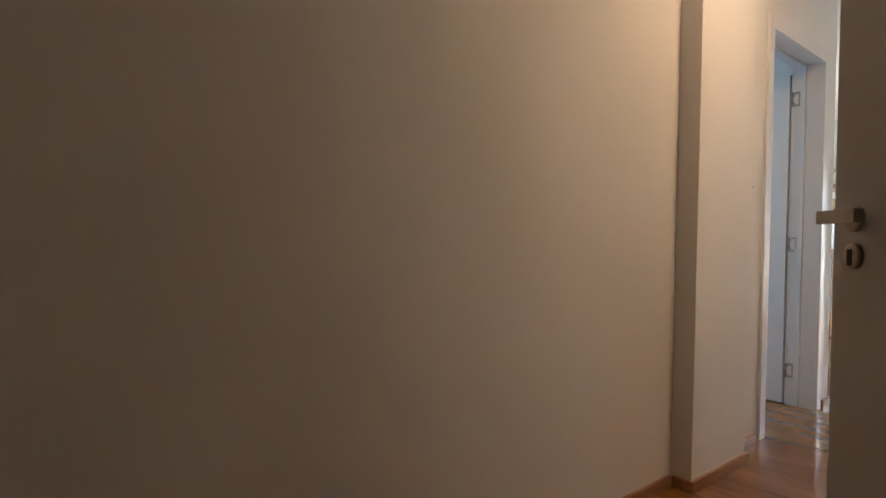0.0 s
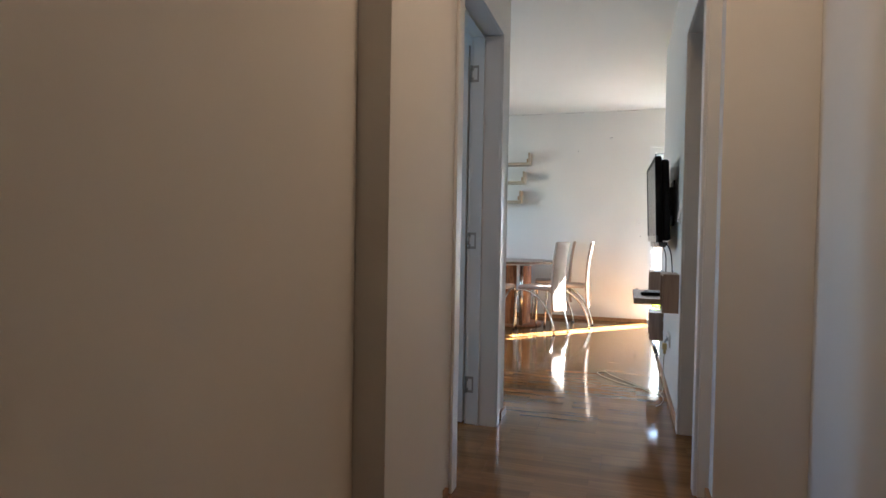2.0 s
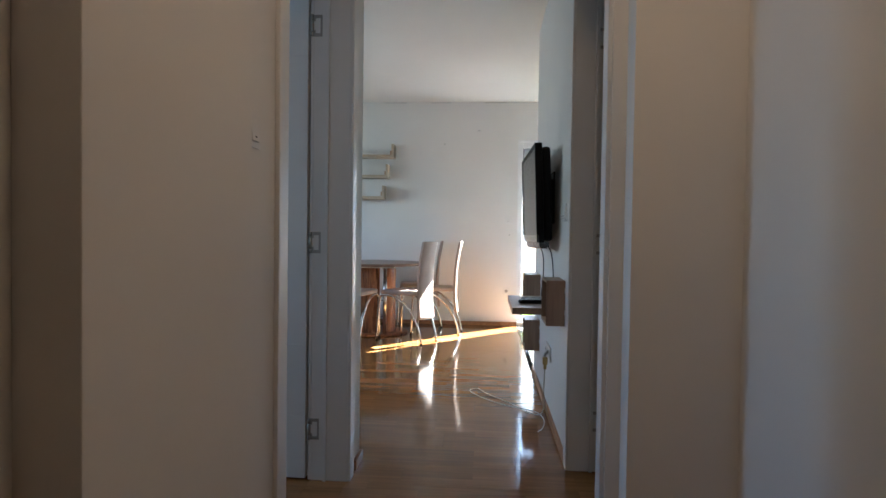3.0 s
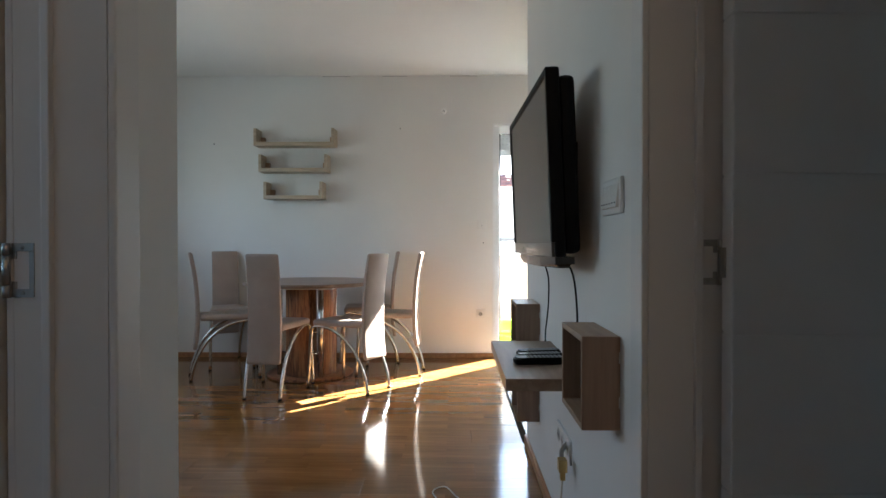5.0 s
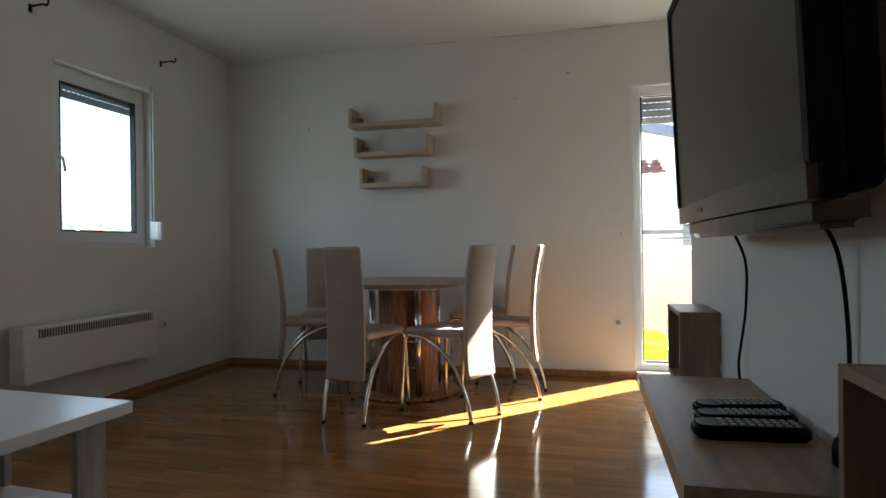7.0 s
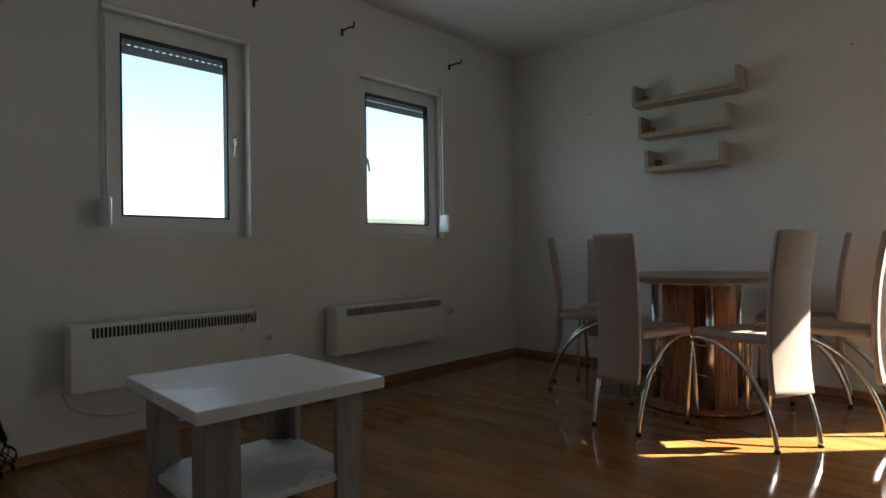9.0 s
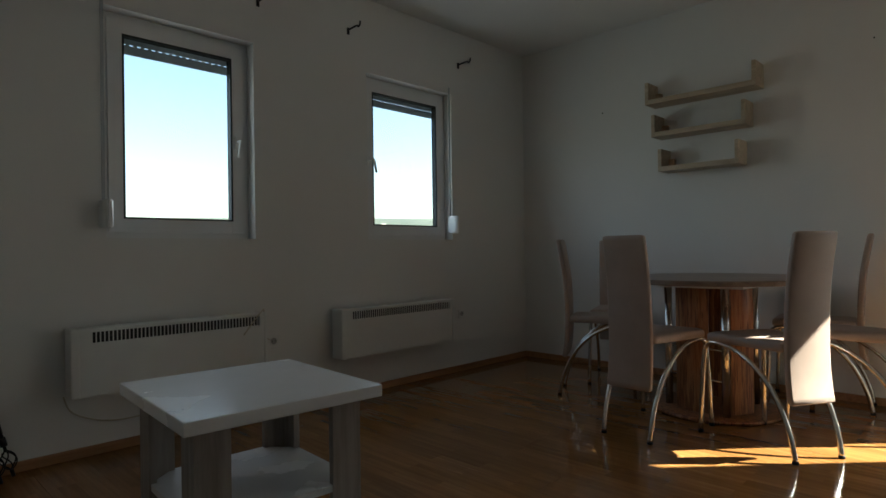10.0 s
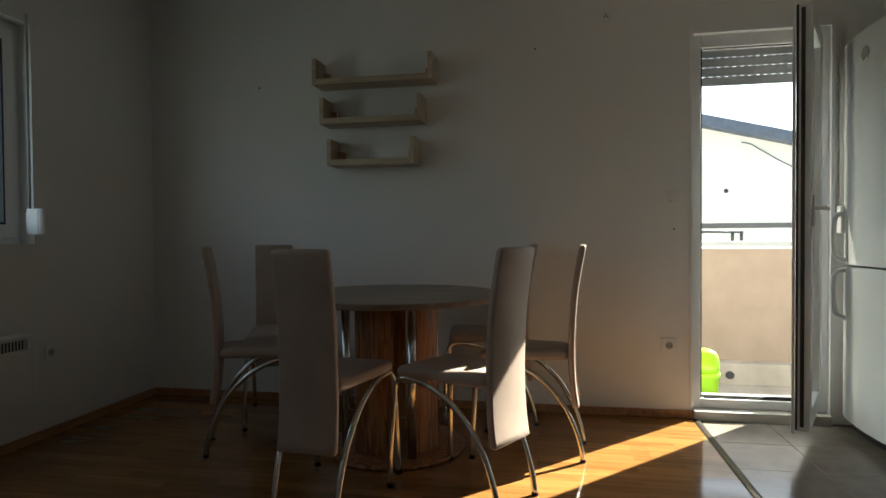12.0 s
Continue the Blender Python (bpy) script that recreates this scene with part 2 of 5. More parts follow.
M = {
    "wall": plaster("white_wall_paint", (0.80, 0.785, 0.76)),
    "ceiling": plaster("white_ceiling_paint", (0.80, 0.79, 0.77), 0.85),
    "floor": floor_wood(),
    "tile": tile_mat(),
    "grout": surface("grout", (0.25, 0.23, 0.21), (0.33, 0.31, 0.28), (0.8, 0.9)),
    "skirt": wood("skirting_wood", (0.24, 0.11, 0.045), (0.36, 0.18, 0.08), (0.46, 0.25, 0.12), "X", (0.3, 0.45)),
    "door": surface("white_door_laminate", (0.70, 0.69, 0.68), (0.75, 0.74, 0.73), (0.3, 0.42), 3, 200, bstr=0.05),
    "groove": surface("door_groove", (0.35, 0.34, 0.33), (0.40, 0.39, 0.38)),
    "chrome": surface("brushed_steel", (0.36, 0.34, 0.315), (0.45, 0.43, 0.40), (0.24, 0.38), 12, 300, metallic=1.0, bstr=0.04),
    "tube": surface("satin_chrome_tube", (0.62, 0.62, 0.60), (0.72, 0.71, 0.69), (0.16, 0.28), 14, 300, metallic=1.0, bstr=0.03),
    "leather": surface("beige_leatherette", (0.34, 0.26, 0.215), (0.40, 0.31, 0.26), (0.36, 0.50), 6, 260, bstr=0.35, bdist=0.0008),
    "ash": wood("light_ash_board", (0.24, 0.165, 0.115), (0.33, 0.24, 0.17), (0.41, 0.31, 0.225), "X", (0.4, 0.55)),
    "ash_y": wood("light_ash_board_cross", (0.38, 0.30, 0.21), (0.50, 0.40, 0.29), (0.60, 0.49, 0.36), "Y", (0.4, 0.55)),
    "ash_z": wood("light_ash_board_upright", (0.22, 0.135, 0.090), (0.31, 0.20, 0.135), (0.39, 0.265, 0.185), "Z", (0.4, 0.55)),
    "greywood": wood("grey_oak_board", (0.20, 0.17, 0.145), (0.31, 0.27, 0.235), (0.40, 0.355, 0.31), "Z", (0.45, 0.6)),
    "zebra": striped_wood("striped_walnut"),
    "tabletop": wood("table_top_walnut", (0.13, 0.09, 0.065), (0.25, 0.18, 0.135), (0.36, 0.28, 0.22), "Y", (0.3, 0.45), 0.7),
    "edge": surface("wood_edge_band", (0.34, 0.20, 0.11), (0.40, 0.25, 0.14), (0.35, 0.5)),
    "whitetop": surface("white_melamine", (0.76, 0.76, 0.75), (0.80, 0.80, 0.79), (0.22, 0.32), 3, 200, bstr=0.04),
    "plastic": surface("white_plastic", (0.74, 0.73, 0.71), (0.79, 0.78, 0.76), (0.3, 0.42), 5, 200, bstr=0.04),
    "pvc": surface("white_pvc", (0.76, 0.76, 0.76), (0.81, 0.81, 0.81), (0.25, 0.38), 4, 150, bstr=0.04),
    "enamel": surface("white_enamel", (0.74, 0.74, 0.72), (0.79, 0.79, 0.77), (0.3, 0.4), 4, 200, bstr=0.04),
    "dark": surface("dark_void", (0.02, 0.02, 0.022), (0.035, 0.035, 0.035), (0.5, 0.7)),
    "black": surface("black_plastic", (0.003, 0.003, 0.0035), (0.006, 0.006, 0.0065), (0.35, 0.5), 6, 220, bstr=0.1),
    "screen": surface("screen_glass", (0.02, 0.02, 0.02), (0.025, 0.025, 0.024), (0.22, 0.27), 2, 100, bstr=0.01),
    "silver": surface("silver_plastic", (0.10, 0.09, 0.078), (0.14, 0.125, 0.11), (0.18, 0.28), 6, 200, metallic=0.7, bstr=0.03),
    "darksilver": surface("dark_silver_plastic", (0.085, 0.078, 0.070), (0.12, 0.11, 0.10), (0.12, 0.22), 6, 200, metallic=0.75, bstr=0.03),
    "gasket": surface("black_rubber", (0.015, 0.015, 0.016), (0.03, 0.03, 0.03), (0.6, 0.8)),
    "blind": surface("grey_shutter_slat", (0.42, 0.44, 0.46), (0.50, 0.52, 0.54), (0.45, 0.6), 9, 120),
    "iron": surface("black_iron", (0.012, 0.011, 0.011), (0.03, 0.026, 0.024), (0.35, 0.55), 12, 200, metallic=0.6),
    "stone": surface("threshold_stone", (0.50, 0.47, 0.43), (0.62, 0.59, 0.54), (0.3, 0.5), 12, 200),
    "parapet": surface("balcony_render", (0.22, 0.165, 0.128), (0.26, 0.20, 0.158), (0.8, 0.95), 5, 160, bstr=0.4, bdist=0.003),
    "concrete": surface("balcony_tiles", (0.24, 0.215, 0.185), (0.32, 0.285, 0.25), (0.7, 0.9), 6, 120),
    # near-black that paints in the shade between the heater's grille bars
    "recess": surface("painted_grille_shade", (0.03, 0.03, 0.03), (0.05, 0.05, 0.05), (0.7, 0.9)),
    "lime": surface("lime_plastic", (0.22, 0.46, 0.015), (0.27, 0.52, 0.02), (0.25, 0.35), 5, 200, bstr=0.04),
    "rail": surface("grey_painted_rail", (0.025, 0.028, 0.034), (0.04, 0.044, 0.052), (0.5, 0.7)),
    "render": surface("cream_house_render", (0.78, 0.755, 0.70), (0.83, 0.81, 0.76), (0.8, 0.95), 2, 60, bstr=0.4, bdist=0.01),
    "renderw": surface("white_house_render", (0.74, 0.73, 0.72), (0.80, 0.79, 0.78), (0.8, 0.95), 2, 60, bstr=0.4, bdist=0.01),
    "fascia": surface("slate_blue_fascia", (0.09, 0.11, 0.15), (0.13, 0.15, 0.20), (0.5, 0.7)),
    "rooftile": surface("terracotta_tile", (0.085, 0.035, 0.030), (0.14, 0.062, 0.050), (0.6, 0.8), 9, 90),
    "ground": surface("distant_ground", (0.10, 0.13, 0.06), (0.22, 0.21, 0.16), (0.9, 1.0), 0.02, 0.4),
    "hill": surface("wooded_hill", (0.026, 0.038, 0.028), (0.055, 0.068, 0.050), (0.9, 1.0), 0.01, 0.2),
    "cream_cable": surface("cream_cable", (0.50, 0.44, 0.34), (0.58, 0.52, 0.42), (0.4, 0.55)),
    "brass": surface("brass_key", (0.55, 0.40, 0.15), (0.68, 0.52, 0.24), (0.25, 0.4), metallic=1.0),
    "glass": glass("window_glass"),
    "lampglass": lamp_glass(),
    "greypane": surface("grey_house_glass", (0.13, 0.14, 0.155), (0.18, 0.19, 0.20), (0.12, 0.2), 1, 40, bstr=0.02),
    "farwindow": surface("far_window", (0.05, 0.06, 0.08), (0.10, 0.12, 0.14), (0.1, 0.2)),
}


for k_ in ("black", "screen"):
    M[k_].node_tree.nodes["Principled BSDF"].inputs["Specular IOR Level"].default_value = 0.12 if k_ == "black" else 0.5


# ---- mesh builders ----
def box(bm, lo, hi):
    x0, y0, z0 = lo
    x1, y1, z1 = hi
    v = [bm.verts.new(p) for p in ((x0, y0, z0), (x1, y0, z0), (x1, y1, z0), (x0, y1, z0), (x0, y0, z1), (x1, y0, z1), (x1, y1, z1), (x0, y1, z1))]
    for f in ((0, 3, 2, 1), (4, 5, 6, 7), (0, 1, 5, 4), (1, 2, 6, 5), (2, 3, 7, 6), (3, 0, 4, 7)):
        bm.faces.new([v[i] for i in f])
    return v


def boxes(items, bevel=0.0, seg=2):
    bm = bmesh.new()
    for lo, hi in items:
        box(bm, lo, hi)
    if bevel:
        bmesh.ops.bevel(bm, geom=list(bm.edges), offset=bevel, segments=seg, profile=0.6, affect="EDGES")
    return bm


def prism(bm, pts, z0, z1):
    a = [bm.verts.new((x, y, z0)) for x, y in pts]
    b = [bm.verts.new((x, y, z1)) for x, y in pts]
    n = len(pts)
    bm.faces.new(a[::-1])
    bm.faces.new(b)
    for i in range(n):
        bm.faces.new((a[i], a[(i + 1) % n], b[(i + 1) % n], b[i]))


def smooth_path(pts, n=5):
    pts = [Vector(p) for p in pts]
    out = []
    for i in range(len(pts) - 1):
        p0, p1, p2, p3 = pts[max(i - 1, 0)], pts[i], pts[i + 1], pts[min(i + 2, len(pts) - 1)]
        for k in range(n):
            t = k / n
            out.append(0.5 * ((2 * p1) + (p2 - p0) * t + (2 * p0 - 5 * p1 + 4 * p2 - p3) * t * t + (3 * p1 - p0 - 3 * p2 + p3) * t ** 3))
    out.append(pts[-1])
    return out


def tube(bm, pts, r, seg=8, curve=0):
    if curve:
        pts = smooth_path(pts, curve)
    pts = [Vector(p) for p in pts]
    rings = []
    ref = None
    for i, p in enumerate(pts):
        d = (pts[min(i + 1, len(pts) - 1)] - pts[max(i - 1, 0)]).normalized()
        if ref is None:
            ref = d.orthogonal().normalized()
        ref = (ref - d * ref.dot(d)).normalized()
        s = d.cross(ref)
        rings.append([bm.verts.new(p + (ref * math.cos(a) + s * math.sin(a)) * r) for a in (2 * math.pi * k / seg for k in range(seg))])
    for a, b in zip(rings, rings[1:]):
        for k in range(seg):
            f = bm.faces.new((a[k], a[(k + 1) % seg], b[(k + 1) % seg], b[k]))
            f.smooth = True
    bm.faces.new(rings[0][::-1])
    bm.faces.new(rings[-1])


def lathe(bm, prof, centre=(0, 0, 0), seg=24, axis="Z"):
    c = Vector(centre)
    rings = []
    for r, h in prof:
        ring = []
        for k in range(seg):
            a = 2 * math.pi * k / seg
            u, v = r * math.cos(a), r * math.sin(a)
            p = {"Z": (u, v, h), "Y": (u, h, -v), "X": (h, u, v)}[axis]
            ring.append(bm.verts.new(c + Vector(p)))
        rings.append(ring)
    for a, b in zip(rings, rings[1:]):
        for k in range(seg):
            f = bm.faces.new((a[k], a[(k + 1) % seg], b[(k + 1) % seg], b[k]))
            f.smooth = True
    bm.faces.new(rings[0][::-1])
    bm.faces.new(rings[-1])


def part(name, bm, mat, parent=None, label="", m=None):
    me = bpy.data.meshes.new(name)
    bmesh.ops.recalc_face_normals(bm, faces=list(bm.faces))
    bm.to_mesh(me)
    bm.free()
    me.materials.append(M[mat] if isinstance(mat, str) else mat)
    ob = new(name, me)
    if parent is not None:
        ob.parent = parent
    if m is not None:
        ob.matrix_basis = m
    return tagged(ob, label)


def thing(name, label, category, group="", m=None):
    e = new(name)
    e.empty_display_size = 0.1
    if m is not None:
        e.matrix_basis = m
    return tagged(e, label, category, group)


def structure(name, bm, mat, label=""):
    return tagged(part(name, bm, mat), label, kind="structure")


# ---- structure ----
H = 2.5


def wall_x(name, x0, x1, y0, y1, holes=(), label="white painted plaster wall", top=H):
    """A wall that runs along x; holes: (xa, xb, za, zb)."""
    it, at = [], x0
    for xa, xb, za, zb in holes:
        it.append(((at, y0, 0), (xa, y1, top)))
        if za > 0:
            it.append(((xa, y0, 0), (xb, y1, za)))
        it.append(((xa, y0, zb), (xb, y1, top)))
        at = xb
    it.append(((at, y0, 0), (x1, y1, top)))
    bm = boxes(it)
    bmesh.ops.remove_doubles(bm, verts=list(bm.verts), dist=0.0005)
    return structure(name, bm, "wall", label)


wall_x("wall_north", 3.15, 9.37, 3.26, 3.43, [(4.20, 4.76, 0.965, 2.03), (5.84, 6.57, 0.965, 2.03), (7.345, 8.125, 0.965, 2.03)])
wall_x("wall_south", -0.95, 9.37, -1.55, -1.40)
structure("wall_east", boxes([((9.0, 0.03, 0), (9.37, 3.26, H)), ((9.0, -1.40, 0), (9.37, -0.645, H)), ((9.0, -0.645, 2.06), (9.37, 0.03, H))]), "wall", "white painted plaster wall")
wall_x("wall_hall_north", -0.95, 4.945, 0.93, 1.08, [(3.90, 4.75, 0, 2.07)])
structure("wall_pilaster", boxes([((3.02, 0.843, 0), (3.51, 0.93, H))], 0.002), "wall", "shallow white plastered pier on the hall wall")
structure("wall_partition_bath", boxes([((4.80, 1.08, 0), (4.945, 3.26, H))]), "wall", "white painted plaster wall")
structure("wall_bath_west", boxes([((3.15, 1.08, 0), (3.30, 3.26, H))]), "wall", "white painted plaster wall")
structure("wall_screen", boxes([((4.20, -0.15, 2.07), (4.96, 0.012, H)), ((4.96, -0.15, 0), (6.78, 0.012, H))]), "wall", "white painted plaster wall")
structure("wall_screen_end", boxes([((4.07, -0.15, 0), (4.20, -0.03, H)), ((4.16, -0.03, 0), (4.20, 0.012, H))]), "wall", "white painted plaster wall")
structure("wall_kitchen_west", boxes([((6.68, -1.40, 0), (6.78, -0.15, H))]), "wall", "white painted plaster wall")
structure("wall_room_west", boxes([((4.07, -1.40, 0), (4.17, -0.15, H))]), "wall", "white painted plaster wall")
structure("wall_hall_south", boxes([((2.60, -0.487, 0), (4.07, -0.337, H))]), "wall", "white painted plaster wall")
wall_x("wall_hall_entry", -0.95, 2.60, -0.64, -0.49, [(0.66, 1.47, 0, 2.07)])
structure("wall_hall_west", boxes([((-0.95, -1.40, 0), (-0.80, 0.93, H))]), "wall", "white painted plaster wall")
structure("ceiling", boxes([((-0.95, -1.55, H), (9.37, 3.43, H + 0.2))]), "ceiling", "plain white painted ceiling")
structure("floor_slab", boxes([((-0.95, -1.55, -0.2), (9.30, 3.43, -0.012))]), "grout", "screed under the floor boards")


def crack(name, pts, w=0.004):
    bm = bmesh.new()
    for a, b in zip(pts, pts[1:]):
        a, b = Vector(a), Vector(b)
        d = Vector((0, 0, w))
        bm.faces.new([bm.verts.new(p) for p in (a - d / 2, b - d / 2, b + d / 2, a + d / 2)])
    structure(name, bm, "groove", "thin dark crack along the ceiling joint")


for ya, yb in ((1.55, 1.30), (1.02, 0.80), (0.42, 0.18)):
    crack("ceiling_crack", [(8.998, ya + (yb - ya) * k / 5, 2.493 + 0.002 * math.sin(3 * k)) for k in range(6)])

# skirting boards
for i, (lo, hi) in enumerate([
    ((8.985, 0.03, 0), (9.0, 3.245, 0.043)), ((4.945, 3.245, 0), (9.0, 3.26, 0.043)), ((4.945, 0.93, 0), (4.96, 3.245, 0.043)),
    ((4.99, 0.012, 0), (6.78, 0.027, 0.043)), ((-0.80, 0.915, 0), (3.005, 0.93, 0.043)), ((3.005, 0.828, 0), (3.525, 0.843, 0.043)),
    ((3.005, 0.843, 0), (3.02, 0.915, 0.043)), ((3.51, 0.843, 0), (3.525, 0.915, 0.043)), ((3.51, 0.915, 0), (3.83, 0.93, 0.043)),
    ((4.055, -0.322, 0), (4.07, -0.03, 0.043)), ((4.055, -0.03, 0), (4.16, -0.015, 0.043)), ((4.82, 0.915, 0), (4.96, 0.93, 0.043)), ((2.60, -0.337, 0), (4.055, -0.322, 0.043))]):
    structure("baseboard", boxes([(lo, hi)], 0.003), "skirt", "narrow brown wooden skirting board")


# ---- door cases and inner doors ----
def door_case(name, x0, x1, y_face, y_back, z, sign):
    """Jambs and casings of an opening along x; the hall side lies at y_face; sign is the way the hall lies."""
    root = tagged(new(name), "white laminate door case with flat casings", kind="structure")
    bm = boxes([((x0 - 0.04, min(y_face, y_back), 0), (x0, max(y_face, y_back), z + 0.04)),
                ((x1, min(y_face, y_back), 0), (x1 + 0.04, max(y_face, y_back), z + 0.04)),
                ((x0, min(y_face, y_back), z), (x1, max(y_face, y_back), z + 0.04))])
    part("lining", bm, "door", root)
    stop = y_face - sign * 0.085
    a, b = sorted((stop, stop - sign * 0.014))
    part("door_stop", boxes([((x0, a, 0), (x0 + 0.012, b, z)), ((x1 - 0.012, a, 0), (x1, b, z)), ((x0 + 0.012, a, z - 0.012), (x1 - 0.012, b, z))], 0.002), "door", root)
    for y in (y_face, y_back):
        s = sign if y == y_face else -sign
        a, b = sorted((y, y + s * 0.014))
        part("casing", boxes([((x0 - 0.07, a, 0), (x0, b, z + 0.07)), ((x1, a, 0), (x1 + 0.07, b, z + 0.07)), ((x0, a, z), (x1, b, z + 0.07))], 0.004, 3), "door", root)
    return root


case_bath = door_case("doorcase_bath", 3.94, 4.71, 0.93, 1.08, 2.03, -1)
case_room = door_case("doorcase_room", 4.24, 4.92, 0.012, -0.15, 2.03, 1)
door_case("doorcase_entry", 0.70, 1.43, -0.49, -0.64, 2.03, 1)


def hinge(parent, xj, yk, z, s, xl, yl):
    """A butt hinge: xj the jamb's face, yk the knuckle, s the way the room lies, (xl, yl) the near corner of the leaf's edge."""
    a, c = xj - 0.002, xj + 0.0005
    ys = sorted((yk, yk - s * 0.036))
    yo = sorted((yk - s * 0.036, yk - s * 0.028))
    yi = sorted((yk - s * 0.008, yk))
    bm = boxes([((a, ys[0], z + 0.030), (c, ys[1], z + 0.043)), ((a, ys[0], z - 0.043), (c, ys[1], z - 0.030)),
                ((a, yo[0], z - 0.030), (c, yo[1], z + 0.030)), ((a, yi[0], z + 0.018), (c, yi[1], z + 0.030)), ((a, yi[0], z - 0.030), (c, yi[1], z - 0.018))], 0.0004, 1)
    for zz in (-0.036, 0.036):
        lathe(bm, [(0.0035, xj - 0.0022), (0.0035, xj - 0.0030), (0.001, xj - 0.0032)], (0, yk - s * 0.018, z + zz), 10, "X")
    tube(bm, [(xj - 0.008, yk + s * 0.004, z - 0.043), (xj - 0.008, yk + s * 0.004, z - 0.024)], 0.006, 12)
    tube(bm, [(xj - 0.008, yk + s * 0.004, z - 0.023), (xj - 0.008, yk + s * 0.004, z + 0.023)], 0.006, 12)
    tube(bm, [(xj - 0.008, yk + s * 0.004, z + 0.024), (xj - 0.008, yk + s * 0.004, z + 0.043)], 0.006, 12)
    ye = sorted((yl + s * 0.0004, yl - s * 0.0025))
    box(bm, (xl - 0.017, ye[0], z - 0.028), (xl + 0.001, ye[1], z + 0.028))
    yw = sorted((yl - s * 0.0025, yk + s * 0.004))
    box(bm, (xl - 0.001, yw[0], z - 0.022), (xl + 0.001, yw[1], z + 0.022))
    return part("hinge", bm, "chrome", parent, "steel butt hinge")


def inner_door(name, width, m, label, grooves=True):
    """A leaf hinged at its origin that runs along +x; y is its thickness."""
    root = thing(name, label, "door", m=m)
    gz = [0.0] + ([0.26 + 0.29 * k for k in range(6)] if grooves else []) + [1.985]
    bm = bmesh.new()
    for a, b in zip(gz, gz[1:]):
        box(bm, (0.0, 0.0, a + 0.008 + 0.0012), (width, 0.04, b + 0.008 - 0.0012))
    bmesh.ops.bevel(bm, geom=list(bm.edges), offset=0.0016, segments=2, affect="EDGES")
    part("leaf", bm, "door", root)
    part("core", boxes([((0.003, 0.003, 0.01), (width - 0.003, 0.037, 1.99))]), "door", root)
    for side, s in ((0.04, 1), (0.0, -1)):
        for z, nm in ((1.0, "handle_rose"), (0.936, "key_rose")):
            b2 = bmesh.new()
            lathe(b2, [(0.0225, side), (0.0225, side + s * 0.006), (0.019, side + s * 0.009), (0.013, side + s * 0.0095)], (width - 0.06, 0, z), 28, "Y")
            part(nm, b2, "chrome", root, "brushed steel round rosette")
        b3 = bmesh.new()
        tube(b3, [(width - 0.06, side + s * 0.008, 1.0), (width - 0.06, side + s * 0.05, 1.0)], 0.009, 12)
        yy = sorted((side + s * 0.044, side + s * 0.060))
        box(b3, (width - 0.145, yy[0], 0.990), (width - 0.048, yy[1], 1.012))
        part("lever", b3, "chrome", root, "brushed steel square lever handle")
        b4 = boxes([((width - 0.0665, *sorted((side + s * 0.009, side + s * 0.0102))[:1], 0.920), (width - 0.0535, sorted((side + s * 0.009, side + s * 0.0102))[1], 0.948))])
        part("key_slot", b4, "dark", root)
    return root


inner_door("door_bath", 0.74, pose(4.74, 1.10, 0, 0, 0, 88), "white laminate inner door with horizontal grooves, open")
inner_door("door_room", 0.64, pose(4.905, -0.119, 0, 0, 0, -88) @ pose(0, -0.04, 0), "white laminate inner door with horizontal grooves, open into a dark room")
inner_door("door_entry", 0.80, pose(1.515, -0.492, 0, 0, 0, 47), "white laminate inner door with square lever handle, standing ajar", False)
for zz in (1.84, 0.970, 0.21):
    hinge(case_bath, 4.71, 1.083, zz, 1, 4.742, 1.097)
    hinge(case_room, 4.92, -0.117, zz + 0.007, -1, 4.905, -0.119)


# ---- windows ----
def frame_ring(x0, x1, z0, z1, w, y0, y1, bevel=0.004):
    return boxes([((x0, y0, z0), (x0 + w, y1, z1)), ((x1 - w, y0, z0), (x1, y1, z1)), ((x0 + w, y0, z0), (x1 - w, y1, z0 + w)), ((x0 + w, y0, z1 - w), (x1 - w, y1, z1))], bevel)


def shutter(root, x0, x1, ztop, zlow, y):
    """A lowered roller shutter, with rows of light slots between its slats."""
    h = 0.050
    z = zlow
    first = True
    while z < ztop:
        bm = bmesh.new()
        body = h - 0.0068
        box(bm, (x0, y, z), (x1, y + 0.010, z + body))
        x, n = x0, 0
        while x < x1:
            xe = min(x + 0.017, x1)
            box(bm, (x, y + 0.003, z + body), (xe, y + 0.007, z + h))
            x = xe + 0.017
        part("shutter_slat", bm, "blind", root, "grey roller shutter slat with light slots")
        z += h


